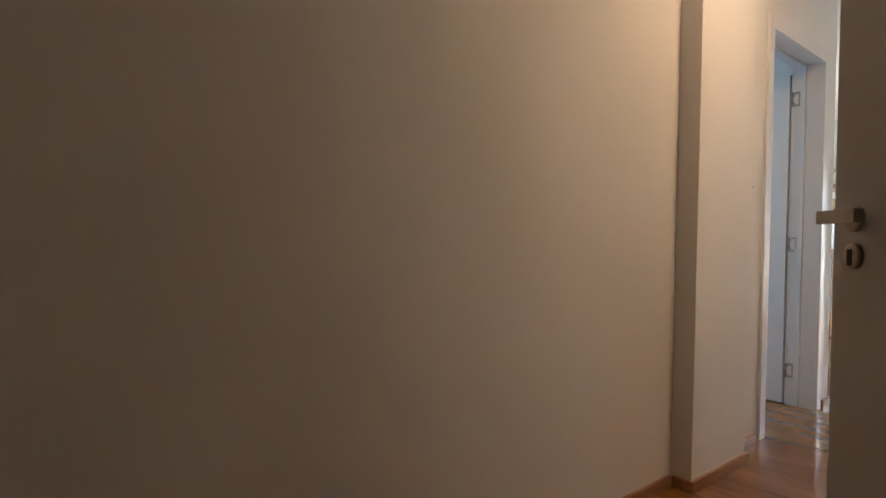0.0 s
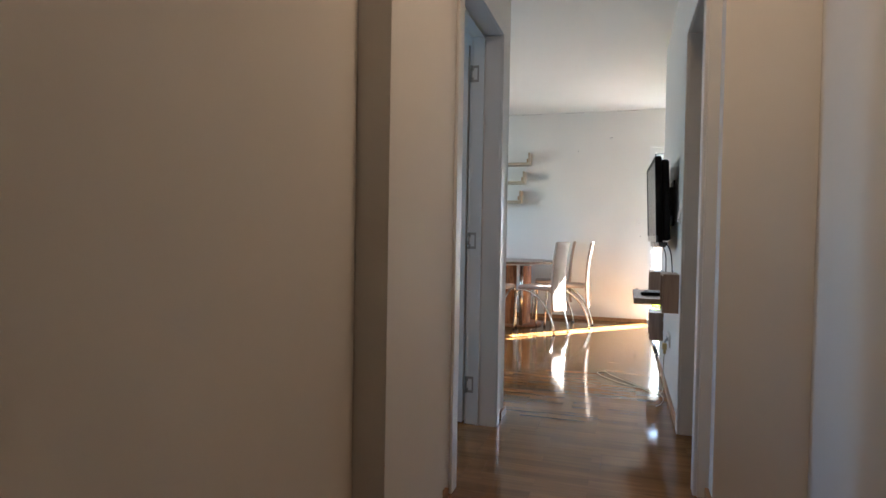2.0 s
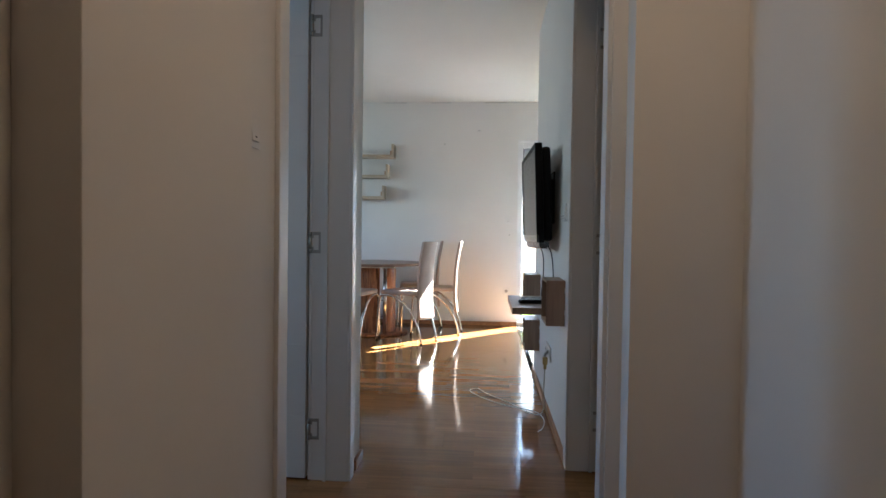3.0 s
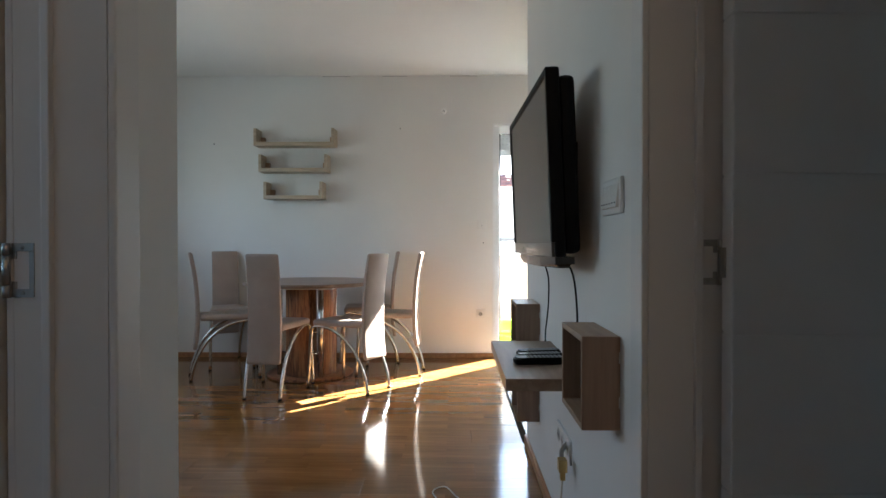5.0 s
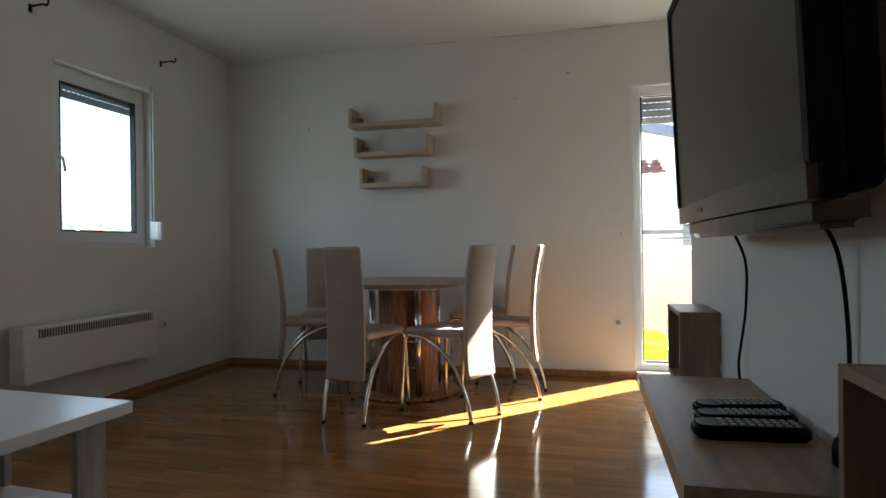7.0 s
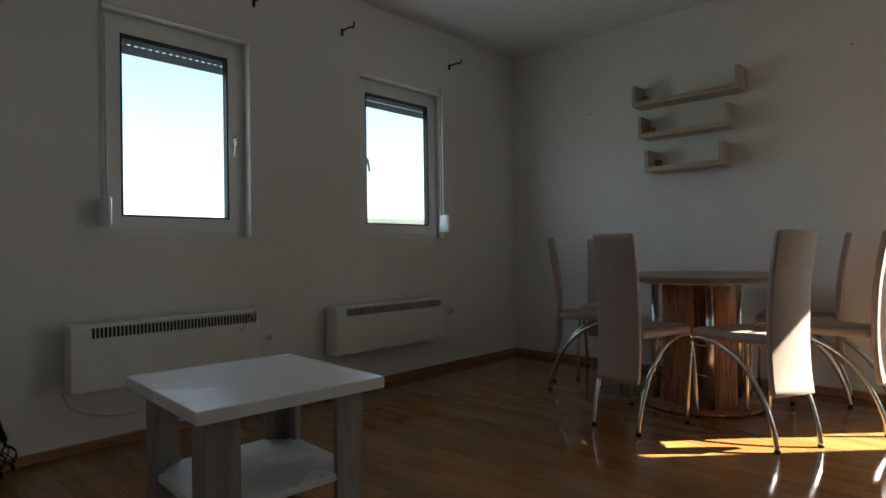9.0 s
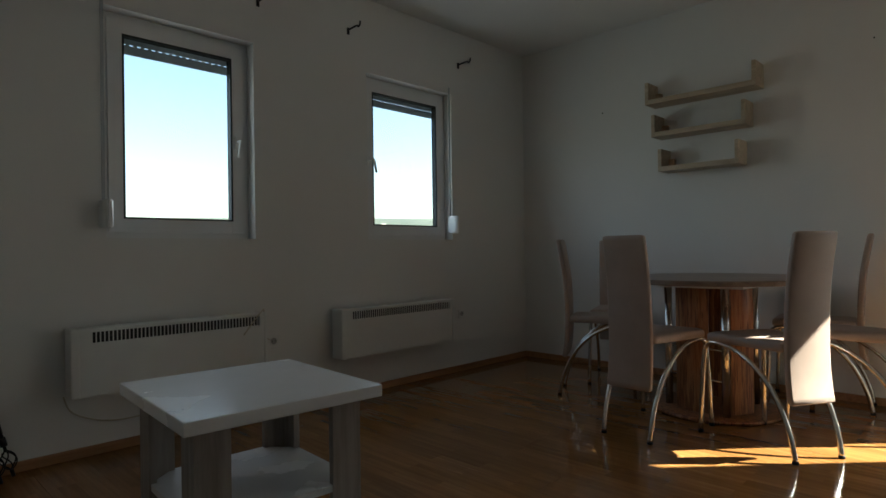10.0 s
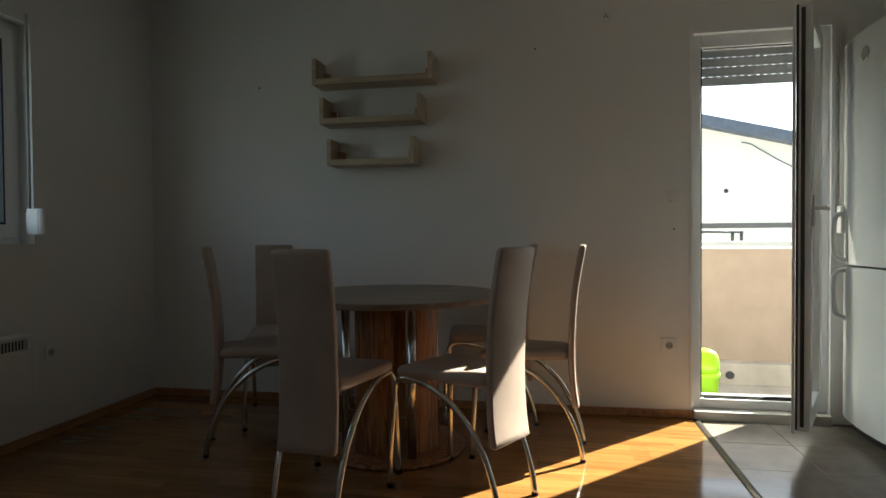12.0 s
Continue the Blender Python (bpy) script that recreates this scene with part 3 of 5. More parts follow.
def window(name, x0, x1, handle_left, winder_right, glassed=True):
    root = tagged(new(name), "white plastic window with a partly lowered grey roller shutter", kind="structure")
    z0, z1 = 0.965, 2.03
    part("window_frame", frame_ring(x0, x1, z0, z1, 0.045, 3.338, 3.376, 0.0012), "pvc", root)
    part("sash", frame_ring(x0 + 0.03, x1 - 0.03, z0 + 0.03, z1 - 0.03, 0.068, 3.325, 3.364, 0.0015), "pvc", root)
    part("gasket", frame_ring(x0 + 0.094, x1 - 0.094, z0 + 0.094, z1 - 0.094, 0.009, 3.323, 3.362, 0), "gasket", root)
    pane = part("pane", boxes([((x0 + 0.098, 3.346, z0 + 0.098), (x1 - 0.098, 3.352, z1 - 0.098))]), "glass", root)
    pane.visible_shadow = False
    shutter(root, x0 + 0.03, x1 - 0.03, 2.05, 1.862, 3.388)
    for xx in (x0, x1 - 0.03):
        part("shutter_guide", boxes([((xx, 3.380, z0), (xx + 0.03, 3.408, z1))], 0.002), "pvc", root)
    hx, hs_ = (x0 + 0.066, 1) if handle_left else (x1 - 0.066, -1)
    bm = boxes([((hx - 0.014, 3.315, 1.45), (hx + 0.014, 3.3255, 1.52))], 0.003)
    part("handle_plate", bm, "plastic", root)
    bm = bmesh.new()
    tube(bm, [(hx, 3.32, 1.49), (hx, 3.285, 1.49), (hx + hs_ * 0.004, 3.276, 1.478), (hx + hs_ * 0.016, 3.272, 1.400)], 0.0075, 10)
    part("window_handle", bm, "plastic", root, "white window handle")
    wx = x1 - 0.030 if winder_right else x0 - 0.012
    bm = bmesh.new()
    prism(bm, [(-0.020, 0), (0.020, 0), (0.026, -0.030), (0.022, -0.072), (0.008, -0.092), (-0.008, -0.092), (-0.020, -0.072)], 0, 0.125)
    bmesh.ops.bevel(bm, geom=list(bm.edges), offset=0.005, segments=2, affect="EDGES")
    wnd = thing("strap_winder", "white plastic shutter strap winder beside the window", "strap winder")
    part("winder_case", bm, "plastic", wnd, m=pose(wx, 3.258, 1.01))
    part("strap", boxes([((wx - 0.007, 3.250, 1.135), (wx + 0.007, 3.2525, 2.07))]), "blind", wnd, "grey woven shutter strap")
    return root


window("window_bath", 4.20, 4.76, False, True)
window("window_large", 5.84, 6.57, False, False)
window("window_small", 7.345, 8.125, True, True)

# ---- balcony door ----
bd = tagged(new("door_balcony"), "white plastic balcony door, open inwards, with a lowered shutter", kind="structure")
part("door_frame", boxes([((9.03, -0.018, 0.05), (9.10, 0.03, 2.06)), ((9.03, -0.645, 0.05), (9.10, -0.58, 2.06)), ((9.03, -0.58, 1.99), (9.10, -0.018, 2.06)), ((9.03, -0.58, 0.05), (9.10, -0.018, 0.10))], 0.005), "pvc", bd)
part("casing_strip", boxes([((8.994, 0.027, 0.052), (9.03, 0.031, 2.06)), ((8.994, -0.66, 0.055), (9.0, -0.64, 2.075)), ((8.994, -0.64, 2.057), (9.03, 0.031, 2.062)), ((8.994, -0.64, 2.062), (9.0, 0.043, 2.075)), ((8.994, 0.031, 0.052), (9.0, 0.043, 2.062))]), "pvc", bd)
part("seal", boxes([((9.045, -0.024, 0.10), (9.055, -0.018, 1.99)), ((9.045, -0.58, 0.10), (9.055, -0.575, 1.99)), ((9.045, -0.575, 1.985), (9.055, -0.04, 1.99)), ((9.045, -0.575, 0.10), (9.055, -0.04, 0.106))]), "gasket", bd)
part("threshold", boxes([((8.965, -0.642, -0.01), (9.37, 0.027, 0.048))], 0.004), "stone", bd, "pale stone threshold step")
part("keeper", boxes([((9.053, -0.13, 1.993 - 0.004), (9.067, -0.09, 1.993)), ((9.053, -0.10, 0.100), (9.067, -0.06, 0.104)), ((9.053, -0.16, 0.100), (9.067, -0.125, 0.104))]), "chrome", bd)
z = 1.812
while z < 2.04:
    bm = boxes([((9.15, -0.615, z), (9.16, 0.0, z + 0.0478))])
    y = -0.61
    while y < 0.0:
        box(bm, (9.153, y, z + 0.0478), (9.157, min(y + 0.020, 0.0), z + 0.052))
        y += 0.040
    part("shutter_slat", bm, "blind", bd, "grey roller shutter slat with light slots")
    z += 0.052
for yy in (-0.645, 0.0):
    part("shutter_guide", boxes([((9.13, yy, 0.05), (9.18, yy + 0.03, 2.06))], 0.002), "pvc", bd)
part("gasket", boxes([((9.055, -0.030, 0.115), (9.085, -0.022, 2.0)), ((9.055, -0.60, 0.106), (9.085, -0.022, 0.113))]), "gasket", bd, "black rubber door seal")
lf = thing("balcony_door_leaf", "white plastic glazed balcony door leaf standing open beside the fridge", "door", m=pose(8.985, -0.562, 0.0, 0, 0, 153.5))
LW = 0.55
part("leaf_frame", boxes([((0, -0.03, 0.11), (0.085, 0.03, 2.0)), ((LW - 0.085, -0.03, 0.11), (LW, 0.03, 2.0)), ((0.085, -0.03, 0.11), (LW - 0.085, 0.03, 0.195)), ((0.085, -0.03, 1.915), (LW - 0.085, 0.03, 2.0))], 0.006), "pvc", lf)
part("leaf_rebate", boxes([((LW - 0.002, -0.042, 0.10), (LW + 0.012, -0.03, 2.01))], 0.002), "pvc", lf)
part("leaf_gasket", boxes([((LW + 0.0005, -0.028, 0.115), (LW + 0.004, -0.019, 1.995))]), "gasket", lf)
part("lock_rail", boxes([((LW, -0.010, 0.13), (LW + 0.003, 0.006, 1.98))]), "silver", lf, "grey metal lock rail")
part("leaf_pane", boxes([((0.083, -0.004, 0.193), (LW - 0.083, 0.004, 1.917))]), "glass", lf).visible_shadow = False
for s in (-1, 1):
    bm = boxes([((LW - 0.057, *sorted((s * 0.03, s * 0.04))[:1], 1.02), (LW - 0.030, sorted((s * 0.03, s * 0.04))[1], 1.16))], 0.003)
    part("handle_plate", bm, "plastic", lf)
bm = bmesh.new()
tube(bm, [(LW - 0.044, 0.036, 1.10), (LW - 0.044, 0.075, 1.10), (LW - 0.06, 0.082, 1.10), (LW - 0.15, 0.082, 1.10)], 0.009, 10)
part("door_handle", bm, "plastic", lf, "white lever handle")
sw = thing("strap_winder", "white plastic shutter strap winder beside the balcony door", "strap winder")
bm = boxes([((8.945, -0.70, 0.99), (8.998, -0.665, 1.13))], 0.008)
part("winder_case", bm, "plastic", sw)
part("strap", boxes([((8.985, -0.692, 1.13), (8.9875, -0.676, 2.05))]), "plastic", sw, "pale woven shutter strap")

# ---- kitchen corner ----
fr = thing("fridge", "tall white two-door fridge freezer with bulging doors beside the balcony door", "fridge")
part("cabinet", boxes([((8.37, -1.34, 0.04), (8.965, -0.745, 1.93))], 0.006), "enamel", fr)


def bulged(z0, z1):
    bm = bmesh.new()
    n = 14
    front = [(8.372 + 0.591 * k / n, -0.745 + 0.058 + 0.030 * (1 - (2 * k / n - 1) ** 2)) for k in range(n + 1)]
    prism(bm, [(8.372, -0.742)] + front + [(8.963, -0.742)], z0, z1)
    for f in bm.faces:
        f.smooth = abs(f.normal.z) < 0.5
    bmesh.ops.bevel(bm, geom=[e for e in bm.edges if abs(e.verts[0].co.z - e.verts[1].co.z) < 1e-5], offset=0.006, segments=2, affect="EDGES")
    return bm


part("door", bulged(0.06, 0.825), "enamel", fr, "white enamel freezer door")
part("door", bulged(0.835, 1.935), "enamel", fr, "white enamel fridge door")
part("plinth", boxes([((8.39, -1.30, 0.0), (8.95, -0.72, 0.05))]), "dark", fr, "dark recessed plinth")
for za, zb in ((0.56, 0.81), (0.85, 1.10)):
    bm = bmesh.new()
    tube(bm, [(8.935, -0.69, za), (8.94, -0.645, za + 0.02), (8.945, -0.632, za + 0.07), (8.945, -0.632, zb - 0.07), (8.94, -0.645, zb - 0.02), (8.935, -0.69, zb)], 0.013, 10, 4)
    part("handle", bm, "plastic", fr, "white curved pull handle")
bm = bmesh.new()
lathe(bm, [(0.035, -0.665), (0.035, -0.655), (0.030, -0.652)], (8.70, 0, 1.82), 24, "Y")
part("badge", bm, "chrome", fr, "oval chrome badge")

# ---- hall lamp ----
hl = thing("ceiling_lamp", "round opal glass ceiling lamp, switched on, over the hall", "ceiling lamp")
bm = bmesh.new()
lathe(bm, [(0.13, 2.498), (0.13, 2.48), (0.12, 2.475)], (3.15, 0.18, 0), 32)
part("base", bm, "plastic", hl)
bm = bmesh.new()
lathe(bm, [(0.118, 2.476), (0.118, 2.455), (0.10, 2.435), (0.06, 2.422), (0.01, 2.418)], (3.15, 0.18, 0), 32)
part("diffuser", bm, "lampglass", hl, "glowing opal glass bowl")

# ---- wall shelves ----
def wall_shelf(y0, y1, z, label):
    """A U-shaped wall shelf; y0 and y1 its ends, z its underside."""
    root = thing("wall_shelf", label, "wall shelf", "stepped wall shelves")
    d0, d1, t = 8.84, 8.997, 0.024
    part("board", boxes([((d0, y0 + t, z), (d1, y1 - t, z + t + 0.008))], 0.0015), "ash_y", root)
    part("end_panel", boxes([((d0, y0, z), (d1, y0 + t, z + 0.150))], 0.0015), "ash_y", root)
    part("end_panel", boxes([((d0, y1 - t, z), (d1, y1, z + 0.150))], 0.0015), "ash_y", root)
    for yy in (y0 + t, y1 - t - 0.035):
        part("bracket", boxes([((8.955, yy, z + 0.045), (8.997, yy + 0.035, z + 0.090))], 0.002), "edge", root, "small brown fixing block")


wall_shelf(1.418, 2.115, 1.859, "long U-shaped light wood wall shelf, empty, on the white wall")
wall_shelf(1.480, 2.073, 1.634, "middle U-shaped light wood wall shelf, empty, on the white wall")
wall_shelf(1.520, 2.030, 1.398, "short U-shaped light wood wall shelf, empty, on the white wall")


# ---- sockets and switches ----
def face_plate(name, m, label, category, w=0.08, h=0.08, kind="socket", n=1):
    root = thing(name, label, category, m=m)
    part("plate", boxes([((-w / 2, 0, -h / 2), (w / 2, 0.009, h / 2))], 0.003), "plastic", root)
    for k in range(n):
        cx = (k - (n - 1) / 2) * (w - 0.02) / max(n, 1) if n > 1 else 0
        if kind == "socket":
            bm = bmesh.new()
            lathe(bm, [(0.023, 0.0085), (0.023, 0.0115), (0.019, 0.0115), (0.018, 0.010)], (cx, 0, 0), 24, "Y")
            part("socket_insert", bm, "plastic", root)
            # flat disc, greyer than the plate: the well's shade is painted on
            bm = bmesh.new()
            lathe(bm, [(0.018, 0.0100), (0.018, 0.0104)], (cx, 0, 0), 24, "Y")
            part("socket_well", bm, "groove", root, "grey disc with the socket well's shade put into its colour")
            bm = bmesh.new()
            for s in (-1, 1):
                lathe(bm, [(0.003, 0.0104), (0.003, 0.0110)], (cx + s * 0.009, 0, 0), 10, "Y")
            part("pin_hole", bm, "dark", root)
        else:
            for q in ((-0.0108, 0.0108) if n > 1 else (0.0,)):
                bm = bmesh.new()
                hw = 0.0103 if n > 1 else 0.0205
                p = [(cx + q + a, y, zz) for a in (-hw, hw) for y, zz in ((0.0085, -h * 0.32), (0.0165, -h * 0.32), (0.0100, h * 0.32), (0.0085, h * 0.32))]
                v = [bm.verts.new(c) for c in p]
                for f in ((0, 1, 2, 3), (7, 6, 5, 4), (0, 4, 5, 1), (1, 5, 6, 2), (2, 6, 7, 3), (3, 7, 4, 0)):
                    bm.faces.new([v[i] for i in f])
                bmesh.ops.bevel(bm, geom=list(bm.edges), offset=0.0008, segments=1, affect="EDGES")
                part("rocker", bm, "plastic", root)
                part("mark", boxes([((cx + q - 0.004, 0.0148, -h * 0.22), (cx + q + 0.004, 0.0162, -h * 0.18))]), "dark", root)
    return root


E_ = pose(9.0, 0, 0, 0, 0, 90)
face_plate("wall_socket", pose(9.0, 0.150, 0.39, 0, 0, 90), "white plastic wall socket low on the white wall", "socket")
face_plate("light_switch", pose(9.0, 0.140, 1.185, 0, 0, 90), "white plastic light switch on the white wall", "switch", kind="switch")
sb = thing("junction_box", "small round white junction outlet high on the wall", "outlet")
bm = bmesh.new()
lathe(bm, [(0.026, 0), (0.026, -0.006), (0.02, -0.008)], (9.0, 0.478, 2.18), 20, "X")
part("cover", bm, "plastic", sb)
bm = bmesh.new()
for dy, dz in ((-0.008, 0), (0.008, 0), (0, 0.009)):
    lathe(bm, [(0.004, -0.0075), (0.004, -0.0095)], (9.0, 0.478 + dy, 2.18 + dz), 10, "X")
part("terminal", bm, "dark", sb)
face_plate("wall_socket", pose(6.665, 3.26, 0.40, 0, 0, 180), "white plastic wall socket beside the panel heater", "socket")
face_plate("wall_socket", pose(8.20, 3.26, 0.42, 0, 0, 180), "white plastic wall socket beside the short panel heater", "socket", 0.06, 0.06)
face_plate("light_switch", pose(5.160, 0.012, 1.12), "wide white multi-rocker switch plate beside the television", "switch", 0.155, 0.082, "switch", 3)
face_plate("light_switch", pose(3.71, 0.93, 1.245, 0, 0, 180), "white plastic light switch on the hall wall", "switch", kind="switch")
face_plate("wall_socket", pose(5.76, 0.012, 0.352), "wide white triple socket low under the shelf", "socket", 0.235, 0.08, "socket", 3)
for y_, z_ in ((2.52, 1.90), (0.86, 2.03), (0.125, 1.02)):
    n_ = thing("wall_nail", "tiny dark nail in the white wall", "nail")
    bm = bmesh.new()
    lathe(bm, [(0.004, 0.0), (0.005, -0.006)], (9.0, y_, z_), 8, "X")
    part("nail", bm, "dark", n_)


# ---- television wall ----
tv = thing("television", "black flat-screen television with silver lower bezel on a wall bracket", "television", m=pose(5.725, 0.132, 0.975, -2.3, 0, 1.3))
part("casing", boxes([((-0.395, -0.034, 0.0), (0.395, -0.004, 0.50))], 0.009, 3), "black", tv)
part("back_hump", boxes([((-0.382, -0.077, 0.008), (0.382, -0.030, 0.482))], 0.020, 3), "black", tv)
part("bezel", boxes([((-0.394, -0.014, 0.040), (-0.376, 0.004, 0.499)), ((0.376, -0.014, 0.040), (0.394, 0.004, 0.499)), ((-0.376, -0.014, 0.480), (0.376, 0.004, 0.499))], 0.003), "black", tv)
part("screen", boxes([((-0.377, -0.012, 0.039), (0.377, 0.0, 0.481))]), "screen", tv)
bm = bmesh.new()
prism(bm, [(-0.388, -0.014), (0.388, -0.014), (0.382, 0.003), (0.2, 0.007), (0, 0.009), (-0.2, 0.007), (-0.382, 0.003)], 0.002, 0.040)
part("lower_bezel", bm, "darksilver", tv, "silver lower bezel")
bm = bmesh.new()
prism(bm, [(-0.37, -0.06), (0.37, -0.06), (0.35, -0.012), (0.18, 0.0), (0, 0.004), (-0.18, 0.0), (-0.35, -0.012)], -0.030, 0.0)
bmesh.ops.bevel(bm, geom=[e for e in bm.edges if max(v.co.z for v in e.verts) < -0.02], offset=0.010, segments=3, affect="EDGES")
part("speaker_bar", bm, "silver", tv, "silver speaker bar")
part("button", boxes([((0.12, 0.009, 0.018), (0.128, 0.0125, 0.026))], 0.001), "chrome", tv)
br = thing("television_bracket", "black steel television wall bracket", "bracket")
part("wall_plate", boxes([((5.60, 0.012, 1.08), (5.85, 0.022, 1.36))], 0.002), "black", br)
part("arm", boxes([((5.52, 0.022, 1.14), (5.55, 0.082, 1.31)), ((5.90, 0.022, 1.14), (5.93, 0.082, 1.31)), ((5.55, 0.03, 1.20), (5.90, 0.045, 1.25))], 0.002), "black", br)


def cable(name, label, pts, r, mat="black"):
    c = thing(name, label, "cable")
    bm = bmesh.new()
    tube(bm, pts, r, 8, 5)
    part("cord", bm, mat, c)
    return c


cable("television_cable", "black television cable hanging down the wall", [(5.515, 0.07, 0.98), (5.520, 0.035, 0.92), (5.522, 0.022, 0.80), (5.522, 0.026, 0.70), (5.522, 0.029, 0.675)], 0.003)
cable("television_cable", "black television cable hanging down the wall in a bend", [(5.98, 0.07, 0.98), (5.99, 0.034, 0.90), (6.02, 0.026, 0.80), (6.06, 0.026, 0.72), (6.07, 0.030, 0.67), (6.04, 0.035, 0.641)], 0.003)


pl = thing("power_plug", "black ribbed cable plug standing on the shelf against the wall", "plug")
bm = bmesh.new()
lathe(bm, [(0.001, 0.640), (0.010, 0.640), (0.011, 0.646), (0.011, 0.664), (0.009, 0.672), (0.0075, 0.676), (0.001, 0.677)], (5.522, 0.032, 0), 16)
part("plug_body", bm, "black", pl)
bm = bmesh.new()
for k in range(6):
    z_ = 0.678 + k * 0.005
    lathe(bm, [(0.0035, z_), (0.0065 - 0.0004 * k, z_ + 0.0006), (0.0065 - 0.0004 * k, z_ + 0.0030), (0.0035, z_ + 0.0036)], (5.522, 0.030 - 0.001 * k, 0), 12)
part("strain_relief", bm, "black", pl)


def open_box(x0, x1, z0, z1, depth, label):
    root = thing("wall_box", label, "wall box", "open boxes round the television shelf")
    t = 0.013
    part("side", boxes([((x0, 0.013, z0), (x0 + t, depth, z1))], 0.001), "ash_z", root)
    part("side", boxes([((x1 - t, 0.013, z0), (x1, depth, z1))], 0.001), "ash_z", root)
    part("top", boxes([((x0 + t, 0.013, z1 - t), (x1 - t, depth, z1))], 0.001), "ash", root)
    part("bottom", boxes([((x0 + t, 0.013, z0), (x1 - t, depth, z0 + t))], 0.001), "ash", root)
    part("back_panel", boxes([((x0 + t, 0.013, z0 + t), (x1 - t, 0.018, z1 - t))]), "ash", root)
    for zz in (z1 - 0.06, z0 + 0.05):
        part("fixing", boxes([((x0 - 0.002, 0.013, zz), (x0 + 0.001, 0.016, zz + 0.025))]), "plastic", root, "small pale wall fixing")


open_box(5.106, 5.350, 0.595, 0.805, 0.098, "open light wood wall box beside the shelf")
open_box(6.330, 6.570, 0.545, 0.752, 0.115, "open light wood wall box at the far end of the shelf")
open_box(6.340, 6.570, 0.240, 0.445, 0.110, "open light wood wall box low under the shelf")
ws = thing("television_shelf", "wide light wood wall shelf with remote controls on it", "wall shelf")
part("shelf_board", boxes([((5.42, 0.013, 0.604), (6.06, 0.2385, 0.638))], 0.0015), "ash", ws)
part("front_edging", boxes([((5.42, 0.2385, 0.604), (6.06, 0.2400, 0.638))]), "edge", ws, "warm brown edge band")
part("end_edging", boxes([((5.4185, 0.013, 0.604), (5.42, 0.240, 0.638))]), "ash", ws)
for x_ in (5.52, 5.95):
    part("fixing", boxes([((x_, 0.013, 0.592), (x_ + 0.02, 0.05, 0.604))], 0.001), "silver", ws, "small steel wall fixing")


def remote(x, y, z, rot, mat, size, label):
    L, W, T = size
    root = thing("remote_control", label, "remote control", "remote controls on the shelf", pose(x, y, z, 0, 0, rot))
    bm = bmesh.new()
    top = [(L * 0.5 * u, W * 0.5 * v) for u, v in ((-1, -0.35), (-0.96, -0.75), (-0.85, -0.97), (-0.4, -0.92), (0.1, -0.84), (0.55, -0.9), (0.85, -1.0), (0.95, -0.8), (1, -0.4))]
    prism(bm, top + [(u, -v) for u, v in reversed(top)], 0, T)
    bmesh.ops.bevel(bm, geom=[e for e in bm.edges if abs(e.verts[0].co.z - e.verts[1].co.z) < 1e-6], offset=0.005, segments=3, affect="EDGES")
    part("shell", bm, mat, root)
    bm = bmesh.new()
    for i in range(9):
        for j in range(3):
            cx, cy = -L / 2 + 0.02 + i * (L - 0.05) / 9, (j - 1) * W * 0.27
            box(bm, (cx - 0.0035, cy - 0.003, T - 0.0005), (cx + 0.0035, cy + 0.003, T + 0.0018))
    part("buttons", bm, "blind", root, "small grey rubber buttons")


remote(5.63, 0.115, 0.638, 94, "black", (0.165, 0.05, 0.022), "long black remote control lying on the shelf")
remote(5.70, 0.105, 0.638, 98, "black", (0.155, 0.045, 0.02), "black remote control in the middle of the row")
remote(5.765, 0.100, 0.638, 101, "black", (0.15, 0.045, 0.02), "slim black remote control with grey buttons")
cable("plug_lead", "cream cable from the triple socket to the floor", [(5.609, 0.048, 0.284), (5.612, 0.050, 0.25), (5.635, 0.050, 0.17), (5.655, 0.045, 0.09), (5.66, 0.06, 0.02), (5.72, 0.12, 0.006), (5.90, 0.22, 0.005), (6.10, 0.36, 0.005), (6.22, 0.42, 0.005), (6.16, 0.47, 0.005), (6.02, 0.40, 0.005), (5.86, 0.26, 0.006), (5.74, 0.09, 0.008), (5.6, 0.05, 0.006), (5.46, 0.07, 0.005), (5.40, 0.10, 0.005)], 0.0026, "cream_cable")
pl = thing("plug_adapter", "small brass and steel plug adapter hanging from the socket", "plug")
bm = boxes([((5.590, 0.036, 0.310), (5.626, 0.062, 0.348)), ((5.600, 0.040, 0.282), (5.618, 0.056, 0.312))], 0.003)
part("adapter_body", bm, "brass", pl)
bm = bmesh.new()
tube(bm, [(5.690, 0.018, 0.368), (5.655, 0.042, 0.356), (5.622, 0.048, 0.335)], 0.0075, 10, 4)
part("stem", bm, "chrome", pl)

